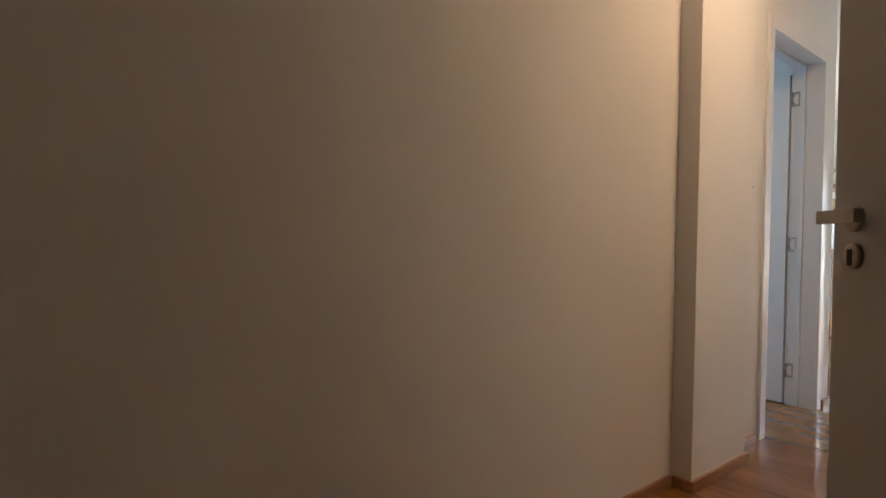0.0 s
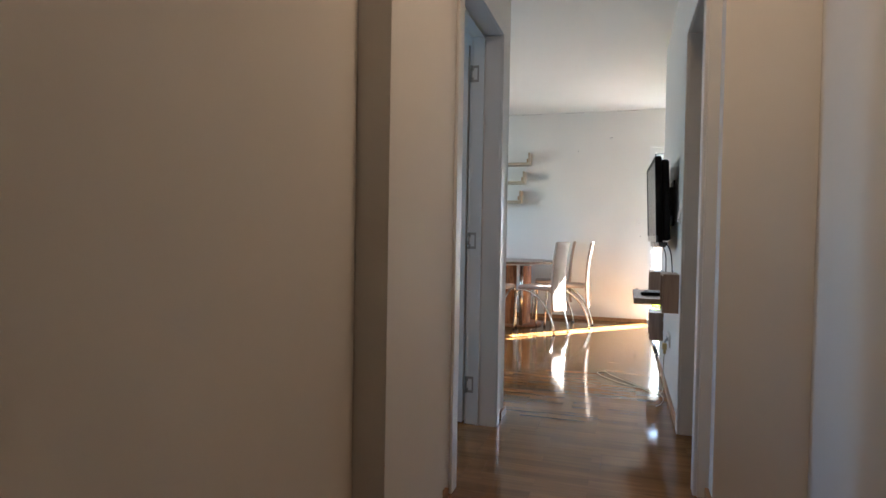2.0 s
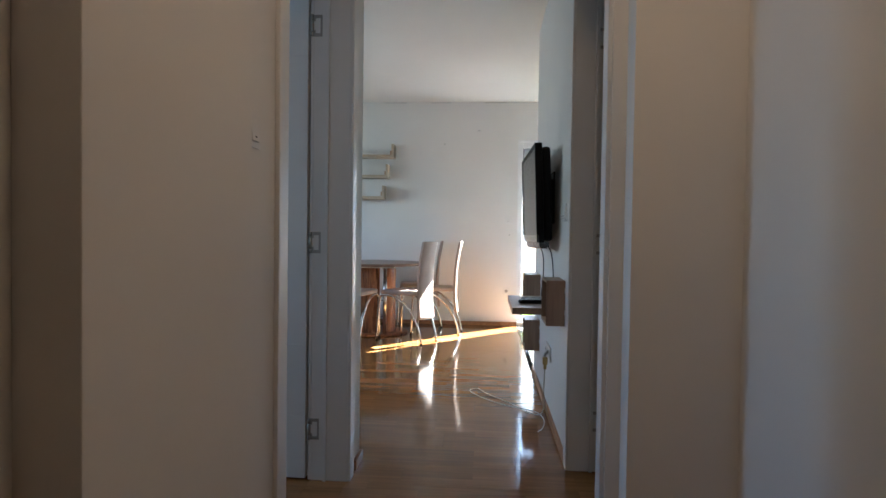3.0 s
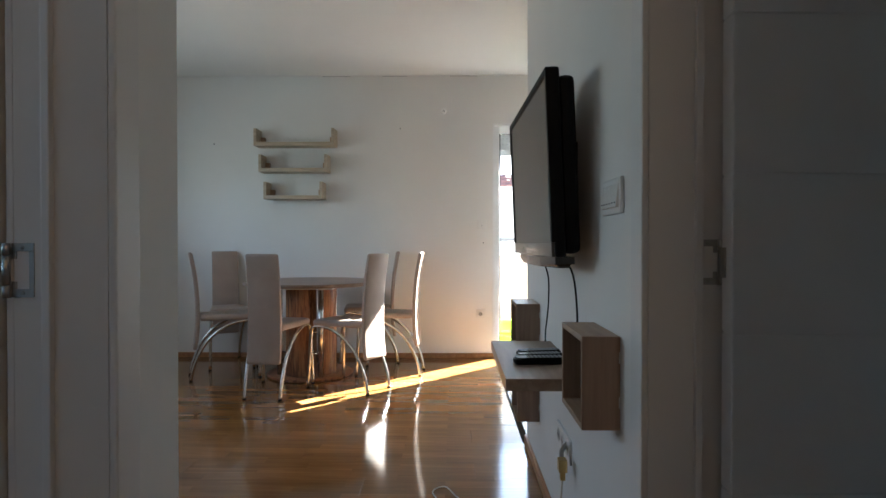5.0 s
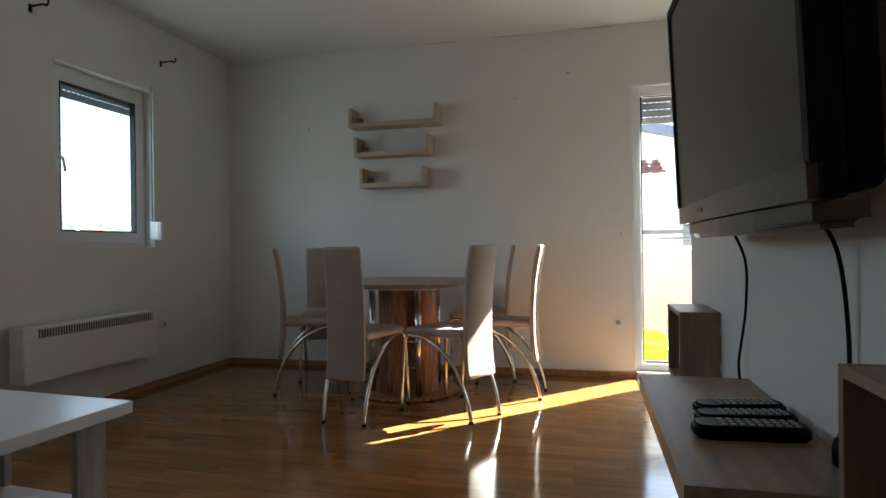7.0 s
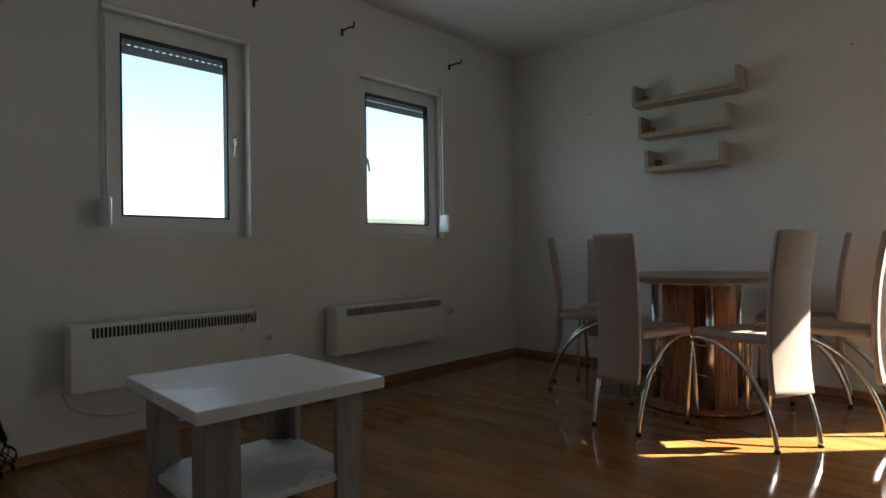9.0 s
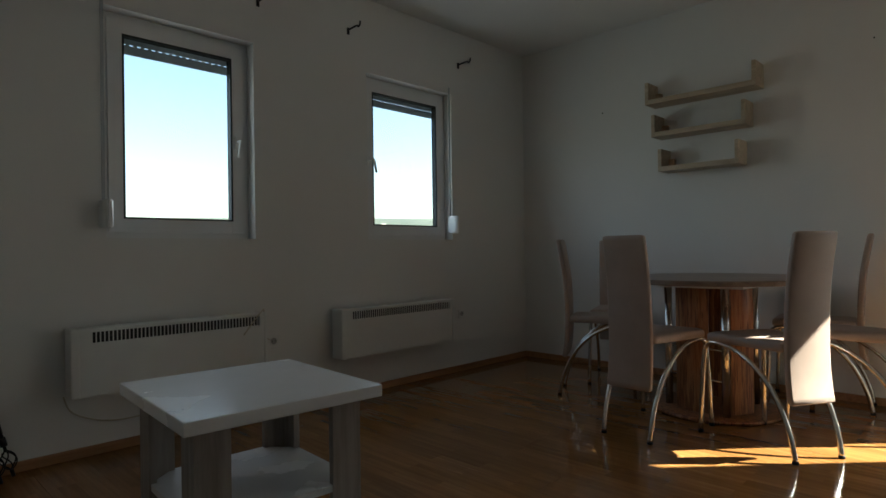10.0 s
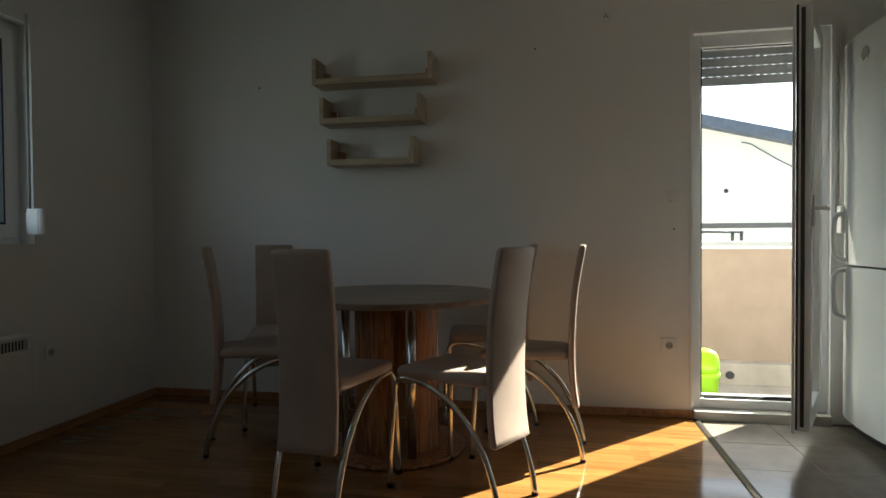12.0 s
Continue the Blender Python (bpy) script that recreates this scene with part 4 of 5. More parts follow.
# ---- heaters ----
def heater(x0, x1, z0, z1, label):
    root = thing("panel_heater", label, "heater", "panel heaters under the windows")
    yf, yb = 3.135, 3.235
    gz0, gz1 = z1 - 0.062, z1 - 0.014
    part("body", boxes([((x0, yf, z0), (x1, yb, gz0)), ((x0, yf, gz1), (x1, yb, z1)), ((x0, yf, gz0), (x0 + 0.045, yb, gz1)), ((x1 - 0.02, yf, gz0), (x1, yb, gz1))]), "enamel", root)
    part("end_cap", boxes([((x0 - 0.035, yf - 0.004, z0 - 0.003), (x0, yb, z1 + 0.004))], 0.008, 3), "enamel", root)
    part("end_cap", boxes([((x1, yf - 0.004, z0 - 0.003), (x1 + 0.018, yb, z1 + 0.004))], 0.006, 3), "enamel", root)
    # backing strip coloured dark to stand for the shade in the slots
    part("grille_back", boxes([((x0 + 0.045, yf + 0.022, gz0), (x1 - 0.02, yf + 0.026, gz1))]), "recess", root, "dark strip behind the grille bars, slot shade put into its colour")
    n = int((x1 - x0 - 0.065) / 0.0165)
    for k in range(n + 1):
        xx = x0 + 0.045 + k * (x1 - x0 - 0.065) / n
        part("grille_bar", boxes([((xx - 0.0022, yf + 0.001, gz0), (xx + 0.0022, yf + 0.005, gz1))]), "enamel", root)
    for xx in (x0 + 0.15, x1 - 0.15):
        part("wall_bracket", boxes([((xx - 0.02, yb, z0 + 0.03), (xx + 0.02, 3.26, z1 - 0.04))]), "enamel", root)
    part("thermostat", boxes([((x1 + 0.018, yf + 0.03, z0 + 0.19), (x1 + 0.03, yf + 0.06, z0 + 0.22))], 0.003), "plastic", root)


heater(5.70, 6.545, 0.285, 0.572, "long white electric panel heater under the large window")
heater(7.075, 7.975, 0.258, 0.545, "white electric panel heater under the small window")
cable("heater_cable", "thin grey cable hanging under the heater", [(5.66, 3.24, 0.28), (5.70, 3.24, 0.20), (5.85, 3.245, 0.14), (6.05, 3.245, 0.15), (6.25, 3.24, 0.24), (6.30, 3.24, 0.30)], 0.003, "cream_cable")
cable("heater_cable", "thin cable over the heater corner", [(6.43, 3.13, 0.47), (6.49, 3.125, 0.545), (6.53, 3.13, 0.582), (6.57, 3.18, 0.58), (6.60, 3.24, 0.45), (6.64, 3.25, 0.41)], 0.003, "cream_cable")


# ---- curtain hooks and rods ----
def curtain_hook(x):
    root = thing("curtain_hook", "black iron curtain rod bracket on the white wall", "curtain bracket", "curtain brackets over the windows")
    bm = bmesh.new()
    tube(bm, [(x, 3.258, 2.235), (x, 3.258, 2.275)], 0.009, 8)
    tube(bm, [(x, 3.25, 2.262), (x, 3.17, 2.266), (x, 3.155, 2.256), (x, 3.14, 2.262), (x, 3.135, 2.285)], 0.0055, 8, 4)
    part("bracket_arm", bm, "iron", root)


for x_ in (6.60, 7.205, 8.205):
    curtain_hook(x_)


def curtain_rod(a, b):
    root = thing("curtain_rod", "black iron curtain rod with cage finial leaning in the corner", "curtain rod", "curtain rods in the corner")
    a, b = Vector(a), Vector(b)
    d = (b - a).normalized()
    bm = bmesh.new()
    tube(bm, [a + d * 0.14, b], 0.0095, 10)
    part("rod", bm, "iron", root)
    bm = bmesh.new()
    tube(bm, [a + d * 0.13, a + d * 0.165], 0.013, 10)
    tube(bm, [a + d * 0.105, a + d * 0.13], 0.006, 8)
    tube(bm, [a, a + d * 0.035], 0.007, 8)
    part("collar", bm, "iron", root)
    u = d.orthogonal().normalized()
    w = d.cross(u)
    bm = bmesh.new()
    for k in range(5):
        pts = []
        for j in range(9):
            t = j / 8
            ang = 2 * math.pi * k / 5 + 1.9 * t
            r = 0.027 * math.sin(math.pi * t) ** 0.8 + 0.003
            pts.append(a + d * (0.03 + 0.08 * t) + (u * math.cos(ang) + w * math.sin(ang)) * r)
        tube(bm, pts, 0.0028, 6)
    part("cage_finial", bm, "iron", root, "twisted iron cage finial")


curtain_rod((5.475, 3.19, 0.008), (4.962, 3.20, 2.14))
curtain_rod((5.425, 3.13, 0.008), (4.962, 3.14, 2.03))


# ---- coffee table ----
ct = thing("coffee_table", "square coffee table with a white top and grey wood legs, empty", "coffee table", m=pose(5.868, 1.992, 0, 0, 0, -4.0))
part("tabletop", boxes([((-0.287, -0.300, 0.452), (0.287, 0.300, 0.488))], 0.004), "whitetop", ct)
for sx in (-1, 1):
    for sy in (-1, 1):
        ax, ay = sx * 0.245, sy * 0.240
        bm = boxes([((min(ax, ax - sx * 0.095), min(ay, ay - sy * 0.022), 0), (max(ax, ax - sx * 0.095), max(ay, ay - sy * 0.022), 0.451)),
                    ((min(ax, ax - sx * 0.022), min(ay - sy * 0.023, ay - sy * 0.095), 0), (max(ax, ax - sx * 0.022), max(ay - sy * 0.023, ay - sy * 0.095), 0.451))], 0.0015)
        part("leg", bm, "greywood", ct, "grey oak board leg")
bm = bmesh.new()
prism(bm, [(-0.24, -0.15), (-0.15, -0.235), (0.15, -0.235), (0.24, -0.15), (0.24, 0.15), (0.15, 0.235), (-0.15, 0.235), (-0.24, 0.15)], 0.184, 0.204)
part("lower_shelf", bm, "whitetop", ct)


# ---- dining table ----
dt = thing("dining_table", "round dining table with dark grained top on striped wood panels", "dining table", m=pose(8.34, 1.50, -0.008, 0, 0, 0))
bm = bmesh.new()
lathe(bm, [(0.40, 0.706), (0.493, 0.706), (0.500, 0.712), (0.500, 0.727), (0.495, 0.732), (0.30, 0.732)], seg=64)
for f in bm.faces:
    f.smooth = False
part("tabletop", bm, "tabletop", dt)
part("under_plate", boxes([((-0.22, -0.22, 0.68), (0.22, 0.22, 0.705))], 0.003), "plastic", dt, "pale square plate under the top")


def shell(a0, a1, r, t, z0, z1, n=14):
    bm = bmesh.new()
    pts = [(r * math.cos(a0 + (a1 - a0) * k / n), r * math.sin(a0 + (a1 - a0) * k / n)) for k in range(n + 1)]
    pts += [((r - t) * math.cos(a1 - (a1 - a0) * k / n), (r - t) * math.sin(a1 - (a1 - a0) * k / n)) for k in range(n + 1)]
    prism(bm, pts, z0, z1)
    return bm


for a, ha in ((radians(163), radians(29)), (radians(241), radians(20)), (radians(30), radians(30))):
    part("curved_panel", shell(a - ha, a + ha, 0.21, 0.02, 0.031, 0.679), "zebra", dt, "striped walnut curved panel")
for a in (118, 212, 320):
    bm = bmesh.new()
    c, s = math.cos(radians(a)) * 0.235, math.sin(radians(a)) * 0.235
    tube(bm, [(c, s, 0.028), (c, s, 0.70)], 0.020, 16)
    part("post", bm, "tube", dt, "satin metal post")
for zz in (0.20, 0.36):
    bm = bmesh.new()
    tube(bm, [(math.cos(radians(212)) * 0.235, math.sin(radians(212)) * 0.235, zz), (math.cos(radians(118)) * 0.235, math.sin(radians(118)) * 0.235, zz)], 0.005, 8)
    part("cross_rod", bm, "tube", dt)
bm = bmesh.new()
lathe(bm, [(0.20, 0.010), (0.318, 0.010), (0.325, 0.013), (0.325, 0.024), (0.320, 0.028), (0.20, 0.028)], seg=56)
part("base_plate", bm, "zebra", dt, "round striped wood base plate")


# ---- dining chairs ----
def dining_chair():
    root = thing("dining_chair", "high-backed beige leatherette dining chair on satin chrome tube legs", "dining chair", "dining chairs round the table")
    for s in (-1, 1):
        bm = bmesh.new()
        path = [(0.240, 0.185, 0.006), (0.232, 0.180, 0.20), (0.222, 0.172, 0.38), (0.210, 0.168, 0.418), (0.178, 0.164, 0.436), (0.12, 0.158, 0.434),
                (0.04, 0.150, 0.415), (-0.05, 0.141, 0.365), (-0.13, 0.132, 0.285), (-0.185, 0.125, 0.19), (-0.222, 0.121, 0.09), (-0.238, 0.119, 0.006)]
        tube(bm, [(x, s * y, z) for x, y, z in path], 0.0115, 10, 4)
        part("leg_tube", bm, "tube", root, "satin chrome bent tube")
        for x, y in ((0.240, 0.185), (-0.238, 0.119)):
            b2 = bmesh.new()
            lathe(b2, [(0.0125, 0), (0.0135, 0.002), (0.0130, 0.012)], (x, s * y, 0), 12)
            part("foot_cap", b2, "black", root, "black rubber foot")
    bm = bmesh.new()
    outline = []
    corners = [(-0.175, -0.118), (0.215, -0.185), (0.215, 0.185), (-0.175, 0.118)]
    rad = [0.02, 0.045, 0.045, 0.02]
    for i, (x, y) in enumerate(corners):
        p, q = Vector(corners[i - 1]), Vector(corners[(i + 1) % 4])
        c = Vector((x, y))
        a, b = c + (p - c).normalized() * rad[i], c + (q - c).normalized() * rad[i]
        for k in range(6):
            t = k / 5
            outline.append((a * (1 - t) ** 2 + c * 2 * t * (1 - t) + b * t * t))
    layers = [(0.441, 0.95), (0.446, 0.99), (0.458, 1.0), (0.470, 0.995), (0.479, 0.965), (0.484, 0.90), (0.487, 0.6)]
    rings = [[bm.verts.new((p.x * k + 0.02 * (1 - k), p.y * k, z)) for p in outline] for z, k in layers]
    n = len(outline)
    for a, b in zip(rings, rings[1:]):
        for i in range(n):
            bm.faces.new((a[i], a[(i + 1) % n], b[(i + 1) % n], b[i])).smooth = True
    bm.faces.new(rings[0][::-1])
    bm.faces.new(rings[-1]).smooth = True
    part("seat", bm, "leather", root)
    prof = [(-0.208, 0.235), (-0.196, 0.32), (-0.190, 0.42), (-0.190, 0.52), (-0.194, 0.62), (-0.202, 0.72), (-0.213, 0.80), (-0.227, 0.88), (-0.238, 0.935)]
    bm = bmesh.new()
    sect = []
    hw, ht, c = 0.108, 0.0145, 0.009
    for sx, sy, a0 in ((1, 1, 0), (-1, 1, 90), (-1, -1, 180), (1, -1, 270)):
        for k in range(4):
            a = radians(a0 + 30 * k)
            sect.append((sx * (ht - c) + c * math.cos(a), sy * (hw - c) + c * math.sin(a)))
    rings = []
    fine = smooth_path([(x, 0, z) for x, z in prof], 3)
    full = [(fine[0] + Vector((0, 0, -0.006)), 0.93)] + [(p, 1.0) for p in fine] + [(fine[-1] + Vector((-0.002, 0, 0.007)), 0.97), (fine[-1] + Vector((-0.003, 0, 0.011)), 0.85)]
    for p, k in full:
        kk = k if k == 1.0 else k
        rings.append([bm.verts.new((p.x + a * (kk if kk == 1.0 else kk * 0.75), b * kk * (1.0 + 0.06 * (0.95 - p.z)), p.z)) for a, b in sect])
    n = len(sect)
    for a, b in zip(rings, rings[1:]):
        for i in range(n):
            bm.faces.new((a[i], a[(i + 1) % n], b[(i + 1) % n], b[i])).smooth = True
    bm.faces.new(rings[0][::-1])
    bm.faces.new(rings[-1])
    part("backrest", bm, "leather", root)
    return root


CHAIRS = [(7.79, 1.605, -4), (7.92, 1.105, 59.5), (8.400, 0.872, 86), (8.830, 1.105, 97), (8.26, 2.145, -64.6), (8.715, 2.28, -150)]
first_chair = dining_chair()
for x, y, a in CHAIRS[1:]:
    copy_thing(first_chair, pose(x, y, 0, 0, 0, a))
first_chair.matrix_basis = pose(CHAIRS[0][0], CHAIRS[0][1], 0, 0, 0, CHAIRS[0][2])

# ---- balcony ----
structure("balcony_floor", boxes([((9.37, -2.2, -0.30), (10.60, 2.2, -0.13))]), "concrete", "pale tiled balcony floor")
structure("balcony_parapet", boxes([((10.45, -2.2, -0.13), (10.60, 2.2, 0.880))], 0.004), "parapet", "beige rendered balcony parapet")
structure("balcony_ledge", boxes([((10.33, -2.2, -0.13), (10.448, 2.2, 0.03))], 0.004), "concrete", "low tiled ledge at the foot of the parapet")
structure("balcony_side_wall", boxes([((9.37, 2.2, -0.30), (10.60, 2.35, 0.885))]), "parapet", "beige rendered balcony side wall")
structure("balcony_coping", boxes([((10.44, -2.2, 0.880), (10.62, 2.2, 0.894))], 0.003), "stone", "pale coping on the parapet")
dr = thing("drain_outlet", "dark round drain outlet in the tiled balcony ledge", "drain")
bm = bmesh.new()
lathe(bm, [(0.030, 0.0), (0.030, -0.006), (0.024, -0.006)], (10.33, -0.53, -0.055), 20, "X")
part("rim", bm, "rail", dr)
bm = bmesh.new()
lathe(bm, [(0.023, -0.0065), (0.023, -0.0075)], (10.33, -0.53, -0.055), 20, "X")
part("hole", bm, "dark", dr)
rl = thing("balcony_rail", "dark grey metal rail over the beige parapet", "railing")
part("top_rail", boxes([((10.50, -2.2, 1.040), (10.54, 2.2, 1.080))], 0.004), "rail", rl)
for y_ in (-1.9, -0.0, 1.9):
    part("rail_post", boxes([((10.51, y_ - 0.015, 0.894), (10.53, y_ + 0.015, 1.040))]), "rail", rl)
bn = thing("waste_bin", "lime green plastic swing-lid bin standing on the balcony", "bin", m=pose(9.56, -0.125, -0.13))
bm = bmesh.new()
for (z0, a, b) in ((0, 0.095, 0.08),):
    rings = []
    for zz, k in ((0.0, 0.86), (0.01, 0.9), (0.235, 1.0), (0.240, 1.06), (0.265, 1.06)):
        ring = []
        for j in range(28):
            t = 2 * math.pi * j / 28
            cx, sy = math.cos(t), math.sin(t)
            ring.append(bm.verts.new((b * k * math.copysign(abs(cx) ** 0.5, cx), 0.12 * k * math.copysign(abs(sy) ** 0.5, sy), zz)))
        rings.append(ring)
    for r0, r1 in zip(rings, rings[1:]):
        for j in range(28):
            bm.faces.new((r0[j], r0[(j + 1) % 28], r1[(j + 1) % 28], r1[j])).smooth = True
    bm.faces.new(rings[0][::-1])
    bm.faces.new(rings[-1])
part("bucket", bm, "lime", bn)
bm = bmesh.new()
rings = []
for zz, k in ((0.266, 1.03), (0.31, 1.02), (0.36, 0.98), (0.388, 0.86), (0.402, 0.65), (0.406, 0.3)):
    ring = []
    for j in range(28):
        t = 2 * math.pi * j / 28
        cx, sy = math.cos(t), math.sin(t)
        ring.append(bm.verts.new((0.08 * k * math.copysign(abs(cx) ** 0.5, cx), 0.12 * k * math.copysign(abs(sy) ** 0.5, sy), zz)))
    rings.append(ring)
for r0, r1 in zip(rings, rings[1:]):
    for j in range(28):
        bm.faces.new((r0[j], r0[(j + 1) % 28], r1[(j + 1) % 28], r1[j])).smooth = True
bm.faces.new(rings[0][::-1])
bm.faces.new(rings[-1])
part("lid", bm, "lime", bn, "domed lime plastic lid")

# ---- outside ----
hs = thing("gable_house", "cream rendered neighbouring house with a slate blue gable fascia", "house")
ap, az, sl = 0.80, 3.325, 0.243
bm = bmesh.new()
pts = [(-7.5, -9), (5.6, -9), (5.6, az + 0.10 - sl * 4.8), (ap, az + 0.10), (-7.5, az + 0.10 - sl * 8.3)]
a_ = [bm.verts.new((16.0, y, z)) for y, z in pts]
b_ = [bm.verts.new((26.0, y, z)) for y, z in pts]
bm.faces.new(a_)
bm.faces.new(b_[::-1])
for i in range(5):
    bm.faces.new((a_[i], a_[(i + 1) % 5], b_[(i + 1) % 5], b_[i]))
part("wall", bm, "render", hs)
for s in (-1, 1):
    bm = bmesh.new()
    y0, y1 = ap, ap + s * 8.6
    z0, z1 = az + 0.21, az + 0.21 - sl * 8.6
    for q in ((0.0, -0.22),):
        p = [(15.75, y0, z0), (15.75, y1, z1), (15.75, y1, z1 - 0.175), (15.75, y0, z0 - 0.175)]
        f = [bm.verts.new(v) for v in p]
        g = [bm.verts.new((26.2, v[1], v[2])) for v in p]
        bm.faces.new(f)
        bm.faces.new(g[::-1])
        for i in range(4):
            bm.faces.new((f[i], f[(i + 1) % 4], g[(i + 1) % 4], g[i]))
    part("roof", bm, "fascia", hs, "slate blue roof edge")
for y_ in (-1.42, 2.6):
    w_ = part("window", frame_ring(y_ - 0.21, y_ + 0.21, 0.60, 1.904, 0.085, 0, 0.11, 0.006), "pvc", hs, "white framed house window", pose(16.02, 0, 0, 0, 0, 90))
    part("pane", boxes([((y_ - 0.13, 0.02, 0.68), (y_ + 0.13, 0.05, 1.82))]), "greypane", w_)
    part("sill", boxes([((y_ - 0.26, 0.0, 0.55), (y_ + 0.26, 0.19, 0.60))], 0.004), "renderw", w_)
vb = thing("wall_vent", "small white louvred vent on the cream gable wall", "vent")
part("vent_body", boxes([((15.94, -1.51, 1.95), (16.0, -1.33, 2.06))], 0.006), "pvc", vb)
for k in range(3):
    part("louvre", boxes([((15.93, -1.50, 1.965 + k * 0.032), (15.945, -1.34, 1.980 + k * 0.032))]), "blind", vb)
an = thing("wall_anchor", "small dark round anchor plate on the cream gable wall", "anchor")
bm = bmesh.new()
lathe(bm, [(0.035, 0.0), (0.035, -0.02), (0.02, -0.04)], (16.0, -2.05, 1.718), 14, "X")
part("plate", bm, "rail", an)
wr = thing("wall_wire", "slack wire fixed to the cream gable wall", "wire")
bm = bmesh.new()
tube(bm, [(15.98, -2.28, 2.50), (15.95, -2.42, 2.46), (15.95, -2.62, 2.33), (15.95, -3.15, 2.02), (15.95, -5.0, 1.1)], 0.007, 6, 4)
part("cord", bm, "dark", wr)
h2 = thing("tiled_house", "white rendered low house with a terracotta tile roof", "house")
part("wall", boxes([((13.0, -0.57, -9), (15.6, 3.2, 1.88))]), "renderw", h2)
bm = bmesh.new()
for i in range(3):
    for j in range(24):
        y0 = -0.66 + 0.018 * i + j * 0.16
        x0 = 12.9 + i * 0.06
        z0 = 1.895 + i * 0.060
        pts = []
        for k in range(5):
            t = k / 4
            pts.append((y0 + 0.16 * t, z0 + 0.007 * math.sin(math.pi * 2 * t)))
        lo_ = [bm.verts.new((x0, y, z + 0.03)) for y, z in pts]
        hi_ = [bm.verts.new((x0 + 0.066, y, z + 0.085)) for y, z in pts]
        lw_ = [bm.verts.new((x0, y, z)) for y, z in pts]
        for k in range(4):
            bm.faces.new((lo_[k], lo_[k + 1], hi_[k + 1], hi_[k]))
            bm.faces.new((lw_[k], lw_[k + 1], lo_[k + 1], lo_[k]))
part("roof", bm, "rooftile", h2, "terracotta tile roof")
part("eaves", boxes([((12.9, -0.65, 1.86), (13.0, 3.3, 1.892))]), "renderw", h2)
w_ = part("window", boxes([((12.95, -0.50, 0.35), (13.02, -0.05, 1.55))], 0.01), "pvc", h2, "white framed house window")
part("pane", boxes([((12.93, -0.44, 0.42), (12.948, -0.11, 1.48))]), "blind", w_, "pale closed shutter")
pr = thing("pipe_rail", "grey pipe rail over a pink roof ledge", "railing")
bm = bmesh.new()
tube(bm, [(13.2, -1.48, 1.03), (13.2, -0.58, 1.03)], 0.018, 8)
tube(bm, [(13.2, -1.46, 1.03), (13.2, -1.46, 0.92)], 0.02, 8)
tube(bm, [(13.2, -1.36, 1.03), (13.2, -1.36, 0.92)], 0.02, 8)
part("pipe", bm, "rail", pr)
structure("terrace_ledge", boxes([((13.02, -4.2, -9), (13.6, -0.575, 0.92))]), "render", "cream rendered terrace wall under the pipe rail")

bm = bmesh.new()
N = 110
vs = {}
for i in range(N + 1):
    for j in range(N + 1):
        x = -3500 + 7000 * i / N
        y = -3500 + 7000 * j / N
        d = math.hypot(x, y)
        k = min(max((d - 500) / 1700, 0), 1)
        zz = -22 + k * k * (3 - 2 * k) * (140 + 26 * noise.noise(Vector((x / 900, y / 900, 0))))
        vs[i, j] = bm.verts.new((x, y, zz))
for i in range(N):
    for j in range(N):
        bm.faces.new((vs[i, j], vs[i + 1, j], vs[i + 1, j + 1], vs[i, j + 1])).smooth = True
structure("ground", bm, "hill", "distant wooded hills round the town")


def far_block(x, y, z, w, d, h, roof, rot, wall):
    root = thing("far_building", "pale town building with a pitched roof on the far hillside" if roof else "pale flat-roofed block on the far hillside", "building", "buildings on the far hillside", pose(x, y, z, 0, 0, rot))
    part("wall", boxes([((-w / 2, -d / 2, -8), (w / 2, d / 2, h))]), wall, root)
    bm = bmesh.new()
    if roof:
        v = [bm.verts.new(p) for p in ((-w / 2 - 0.6, -d / 2 - 0.6, h), (w / 2 + 0.6, -d / 2 - 0.6, h), (w / 2 + 0.6, d / 2 + 0.6, h), (-w / 2 - 0.6, d / 2 + 0.6, h), (-w / 2 - 0.3, 0, h + d * 0.28), (w / 2 + 0.3, 0, h + d * 0.28))]
        for f in ((0, 1, 5, 4), (2, 3, 4, 5), (1, 2, 5), (3, 0, 4), (3, 2, 1, 0)):
            bm.faces.new([v[i] for i in f])
    else:
        box(bm, (-w / 2 - 0.3, -d / 2 - 0.3, h), (w / 2 + 0.3, d / 2 + 0.3, h + 0.8))
    part("roof", bm, "rooftile" if roof else "stone", root)
    bm = bmesh.new()
    n = max(int(w / 4), 1)
    for k in range(n):
        for f in range(max(int(h / 3), 1)):
            cx = -w / 2 + (k + 0.5) * w / n
            box(bm, (cx - 0.8, -d / 2 - 0.1, 1.0 + f * 3), (cx + 0.8, -d / 2 + 0.05, 2.4 + f * 3))
    part("windows", bm, "farwindow", root, "rows of dark windows")


rng = random.Random(7)
for k in range(170):
    ang = radians(rng.uniform(28, 60))
    dist = rng.uniform(1080, 1520)
    x, y = dist * math.cos(ang), dist * math.sin(ang)
    d = math.hypot(x, y)
    kk = min(max((d - 500) / 1700, 0), 1)
    zz = -22 + kk * kk * (3 - 2 * kk) * (140 + 26 * noise.noise(Vector((x / 900, y / 900, 0))))
    flat = rng.random() < 0.3
    far_block(x, y, zz, rng.uniform(8, 16), rng.uniform(6, 10), rng.uniform(6, 9) if flat else rng.uniform(3.5, 5.5), not flat, math.degrees(ang) - 90 + rng.uniform(-40, 40), rng.choice(("renderw", "renderw", "render")))

# ---- floor boards and tiles, last ----
planks = tagged(new("floor"), "glossy honey brown laminate floor boards", kind="structure")
TH = 0.012
BW, BL = 0.1965, 1.29
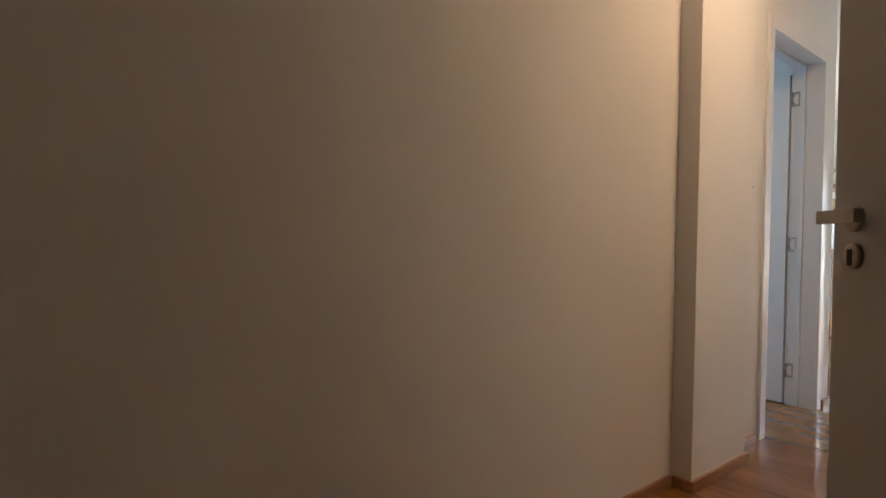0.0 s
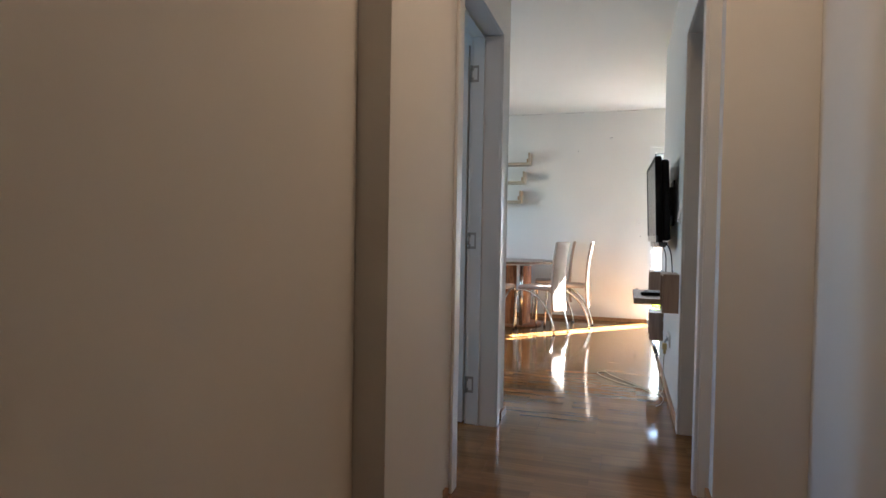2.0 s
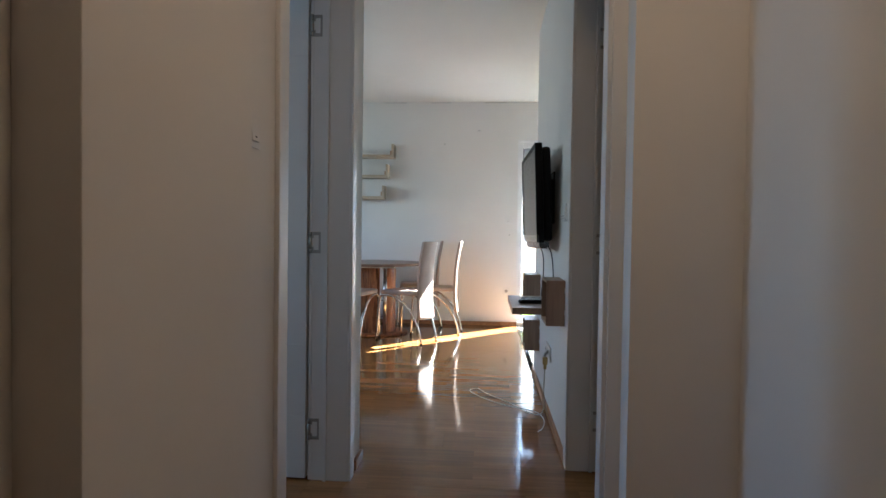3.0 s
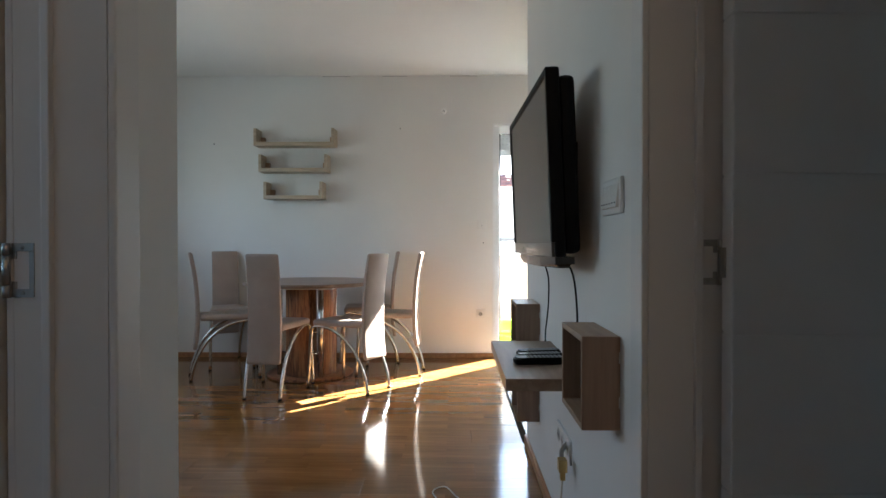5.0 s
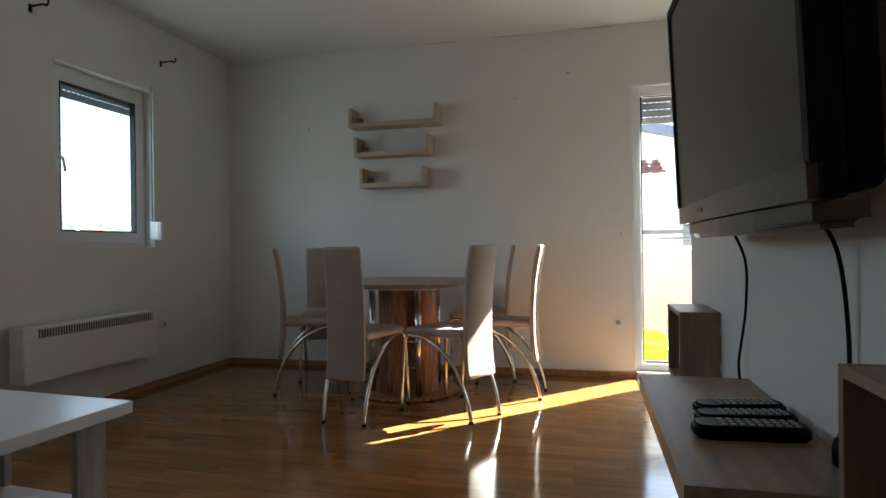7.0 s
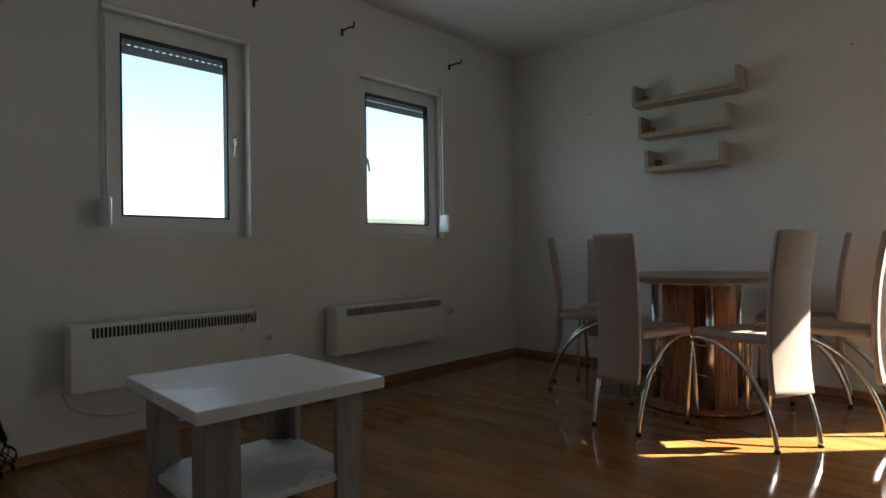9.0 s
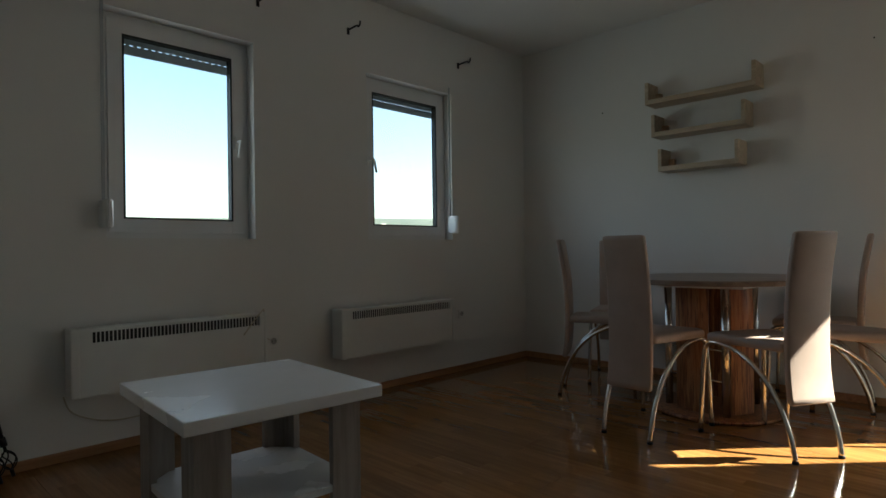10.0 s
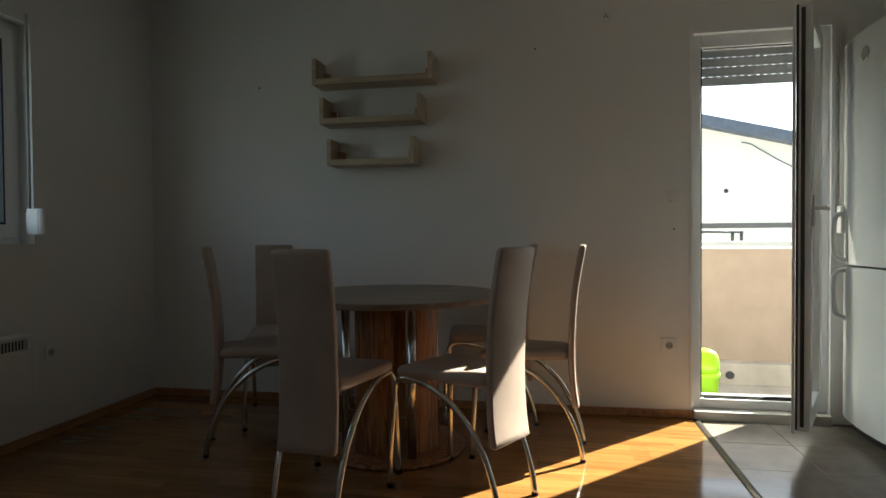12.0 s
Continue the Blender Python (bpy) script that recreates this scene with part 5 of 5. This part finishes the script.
mesh_cache = {}


def plank(x0, x1, y0, y1):
    key = (round(x1 - x0, 4), round(y1 - y0, 4))
    if key not in mesh_cache:
        bm = bmesh.new()
        g = 0.0002
        box(bm, (g, g, -TH), (key[0] - g, key[1] - g, 0))
        bmesh.ops.bevel(bm, geom=[e for e in bm.edges if min(v.co.z for v in e.verts) > -1e-6], offset=0.0003, segments=1, affect="EDGES")
        me = bpy.data.meshes.new("floor_board")
        bmesh.ops.recalc_face_normals(bm, faces=list(bm.faces))
        bm.to_mesh(me)
        bm.free()
        me.materials.append(M["floor"])
        mesh_cache[key] = me
    ob = new("floor_board", mesh_cache[key])
    ob.location = (x0, y0, 0)
    ob.parent = planks


def lay(xa, xb, ya, yb, row0=0):
    x, row = xa, row0
    while x < xb - 0.01:
        x2 = min(x + BW, xb)
        y = ya - BL * ((row * 0.37) % 1.0)
        while y < yb:
            y0, y1 = max(y, ya), min(y + BL, yb)
            if y1 - y0 > 0.01:
                plank(x, x2, y0, y1)
            y += BL
        x, row = x2, row + 1


lay(-0.80, 4.945, -1.40, 0.93)
lay(4.945, 6.78, -1.40, 3.26, 30)
lay(6.78, 9.0, 0.035, 3.26, 40)
lay(3.30, 4.80, 1.08, 3.26, 7)
lay(3.90, 4.75, 0.93, 1.08, 9)
tl = tagged(new("floor_tiles"), "pale beige glazed kitchen floor tiles", kind="structure")
tile_me = {}
yy = 0.0
TS = 0.33
x = 8.965
while x > 6.79:
    x0 = max(x - TS, 6.785)
    y = 0.0
    while y > -1.39:
        y0 = max(y - TS, -1.398)
        key = (round(x - x0, 4), round(y - y0, 4))
        if key not in tile_me:
            bm = boxes([((0.0012, 0.0012, -0.011), (key[0] - 0.0012, key[1] - 0.0012, -0.001))], 0.0008, 1)
            me = bpy.data.meshes.new("floor_tile")
            bmesh.ops.recalc_face_normals(bm, faces=list(bm.faces))
            bm.to_mesh(me)
            bm.free()
            me.materials.append(M["tile"])
            tile_me[key] = me
        ob = new("floor_tile", tile_me[key])
        ob.location = (x0, y0, 0)
        ob.parent = tl
        y = y0
    x = x0
bm = bmesh.new()
n = 8
pts = [(0.017 * math.cos(math.pi * k / n), 0.006 * math.sin(math.pi * k / n)) for k in range(n + 1)]
a_ = [bm.verts.new((6.78, 0.018 + p, q + 0.0005)) for p, q in pts]
b_ = [bm.verts.new((9.0 - 0.036, 0.018 + p, q + 0.0005)) for p, q in pts]
for k in range(n):
    bm.faces.new((a_[k], a_[k + 1], b_[k + 1], b_[k])).smooth = True
bm.faces.new(a_)
bm.faces.new(b_[::-1])
structure("trim", bm, "silver", "rounded aluminium strip between laminate and tiles")
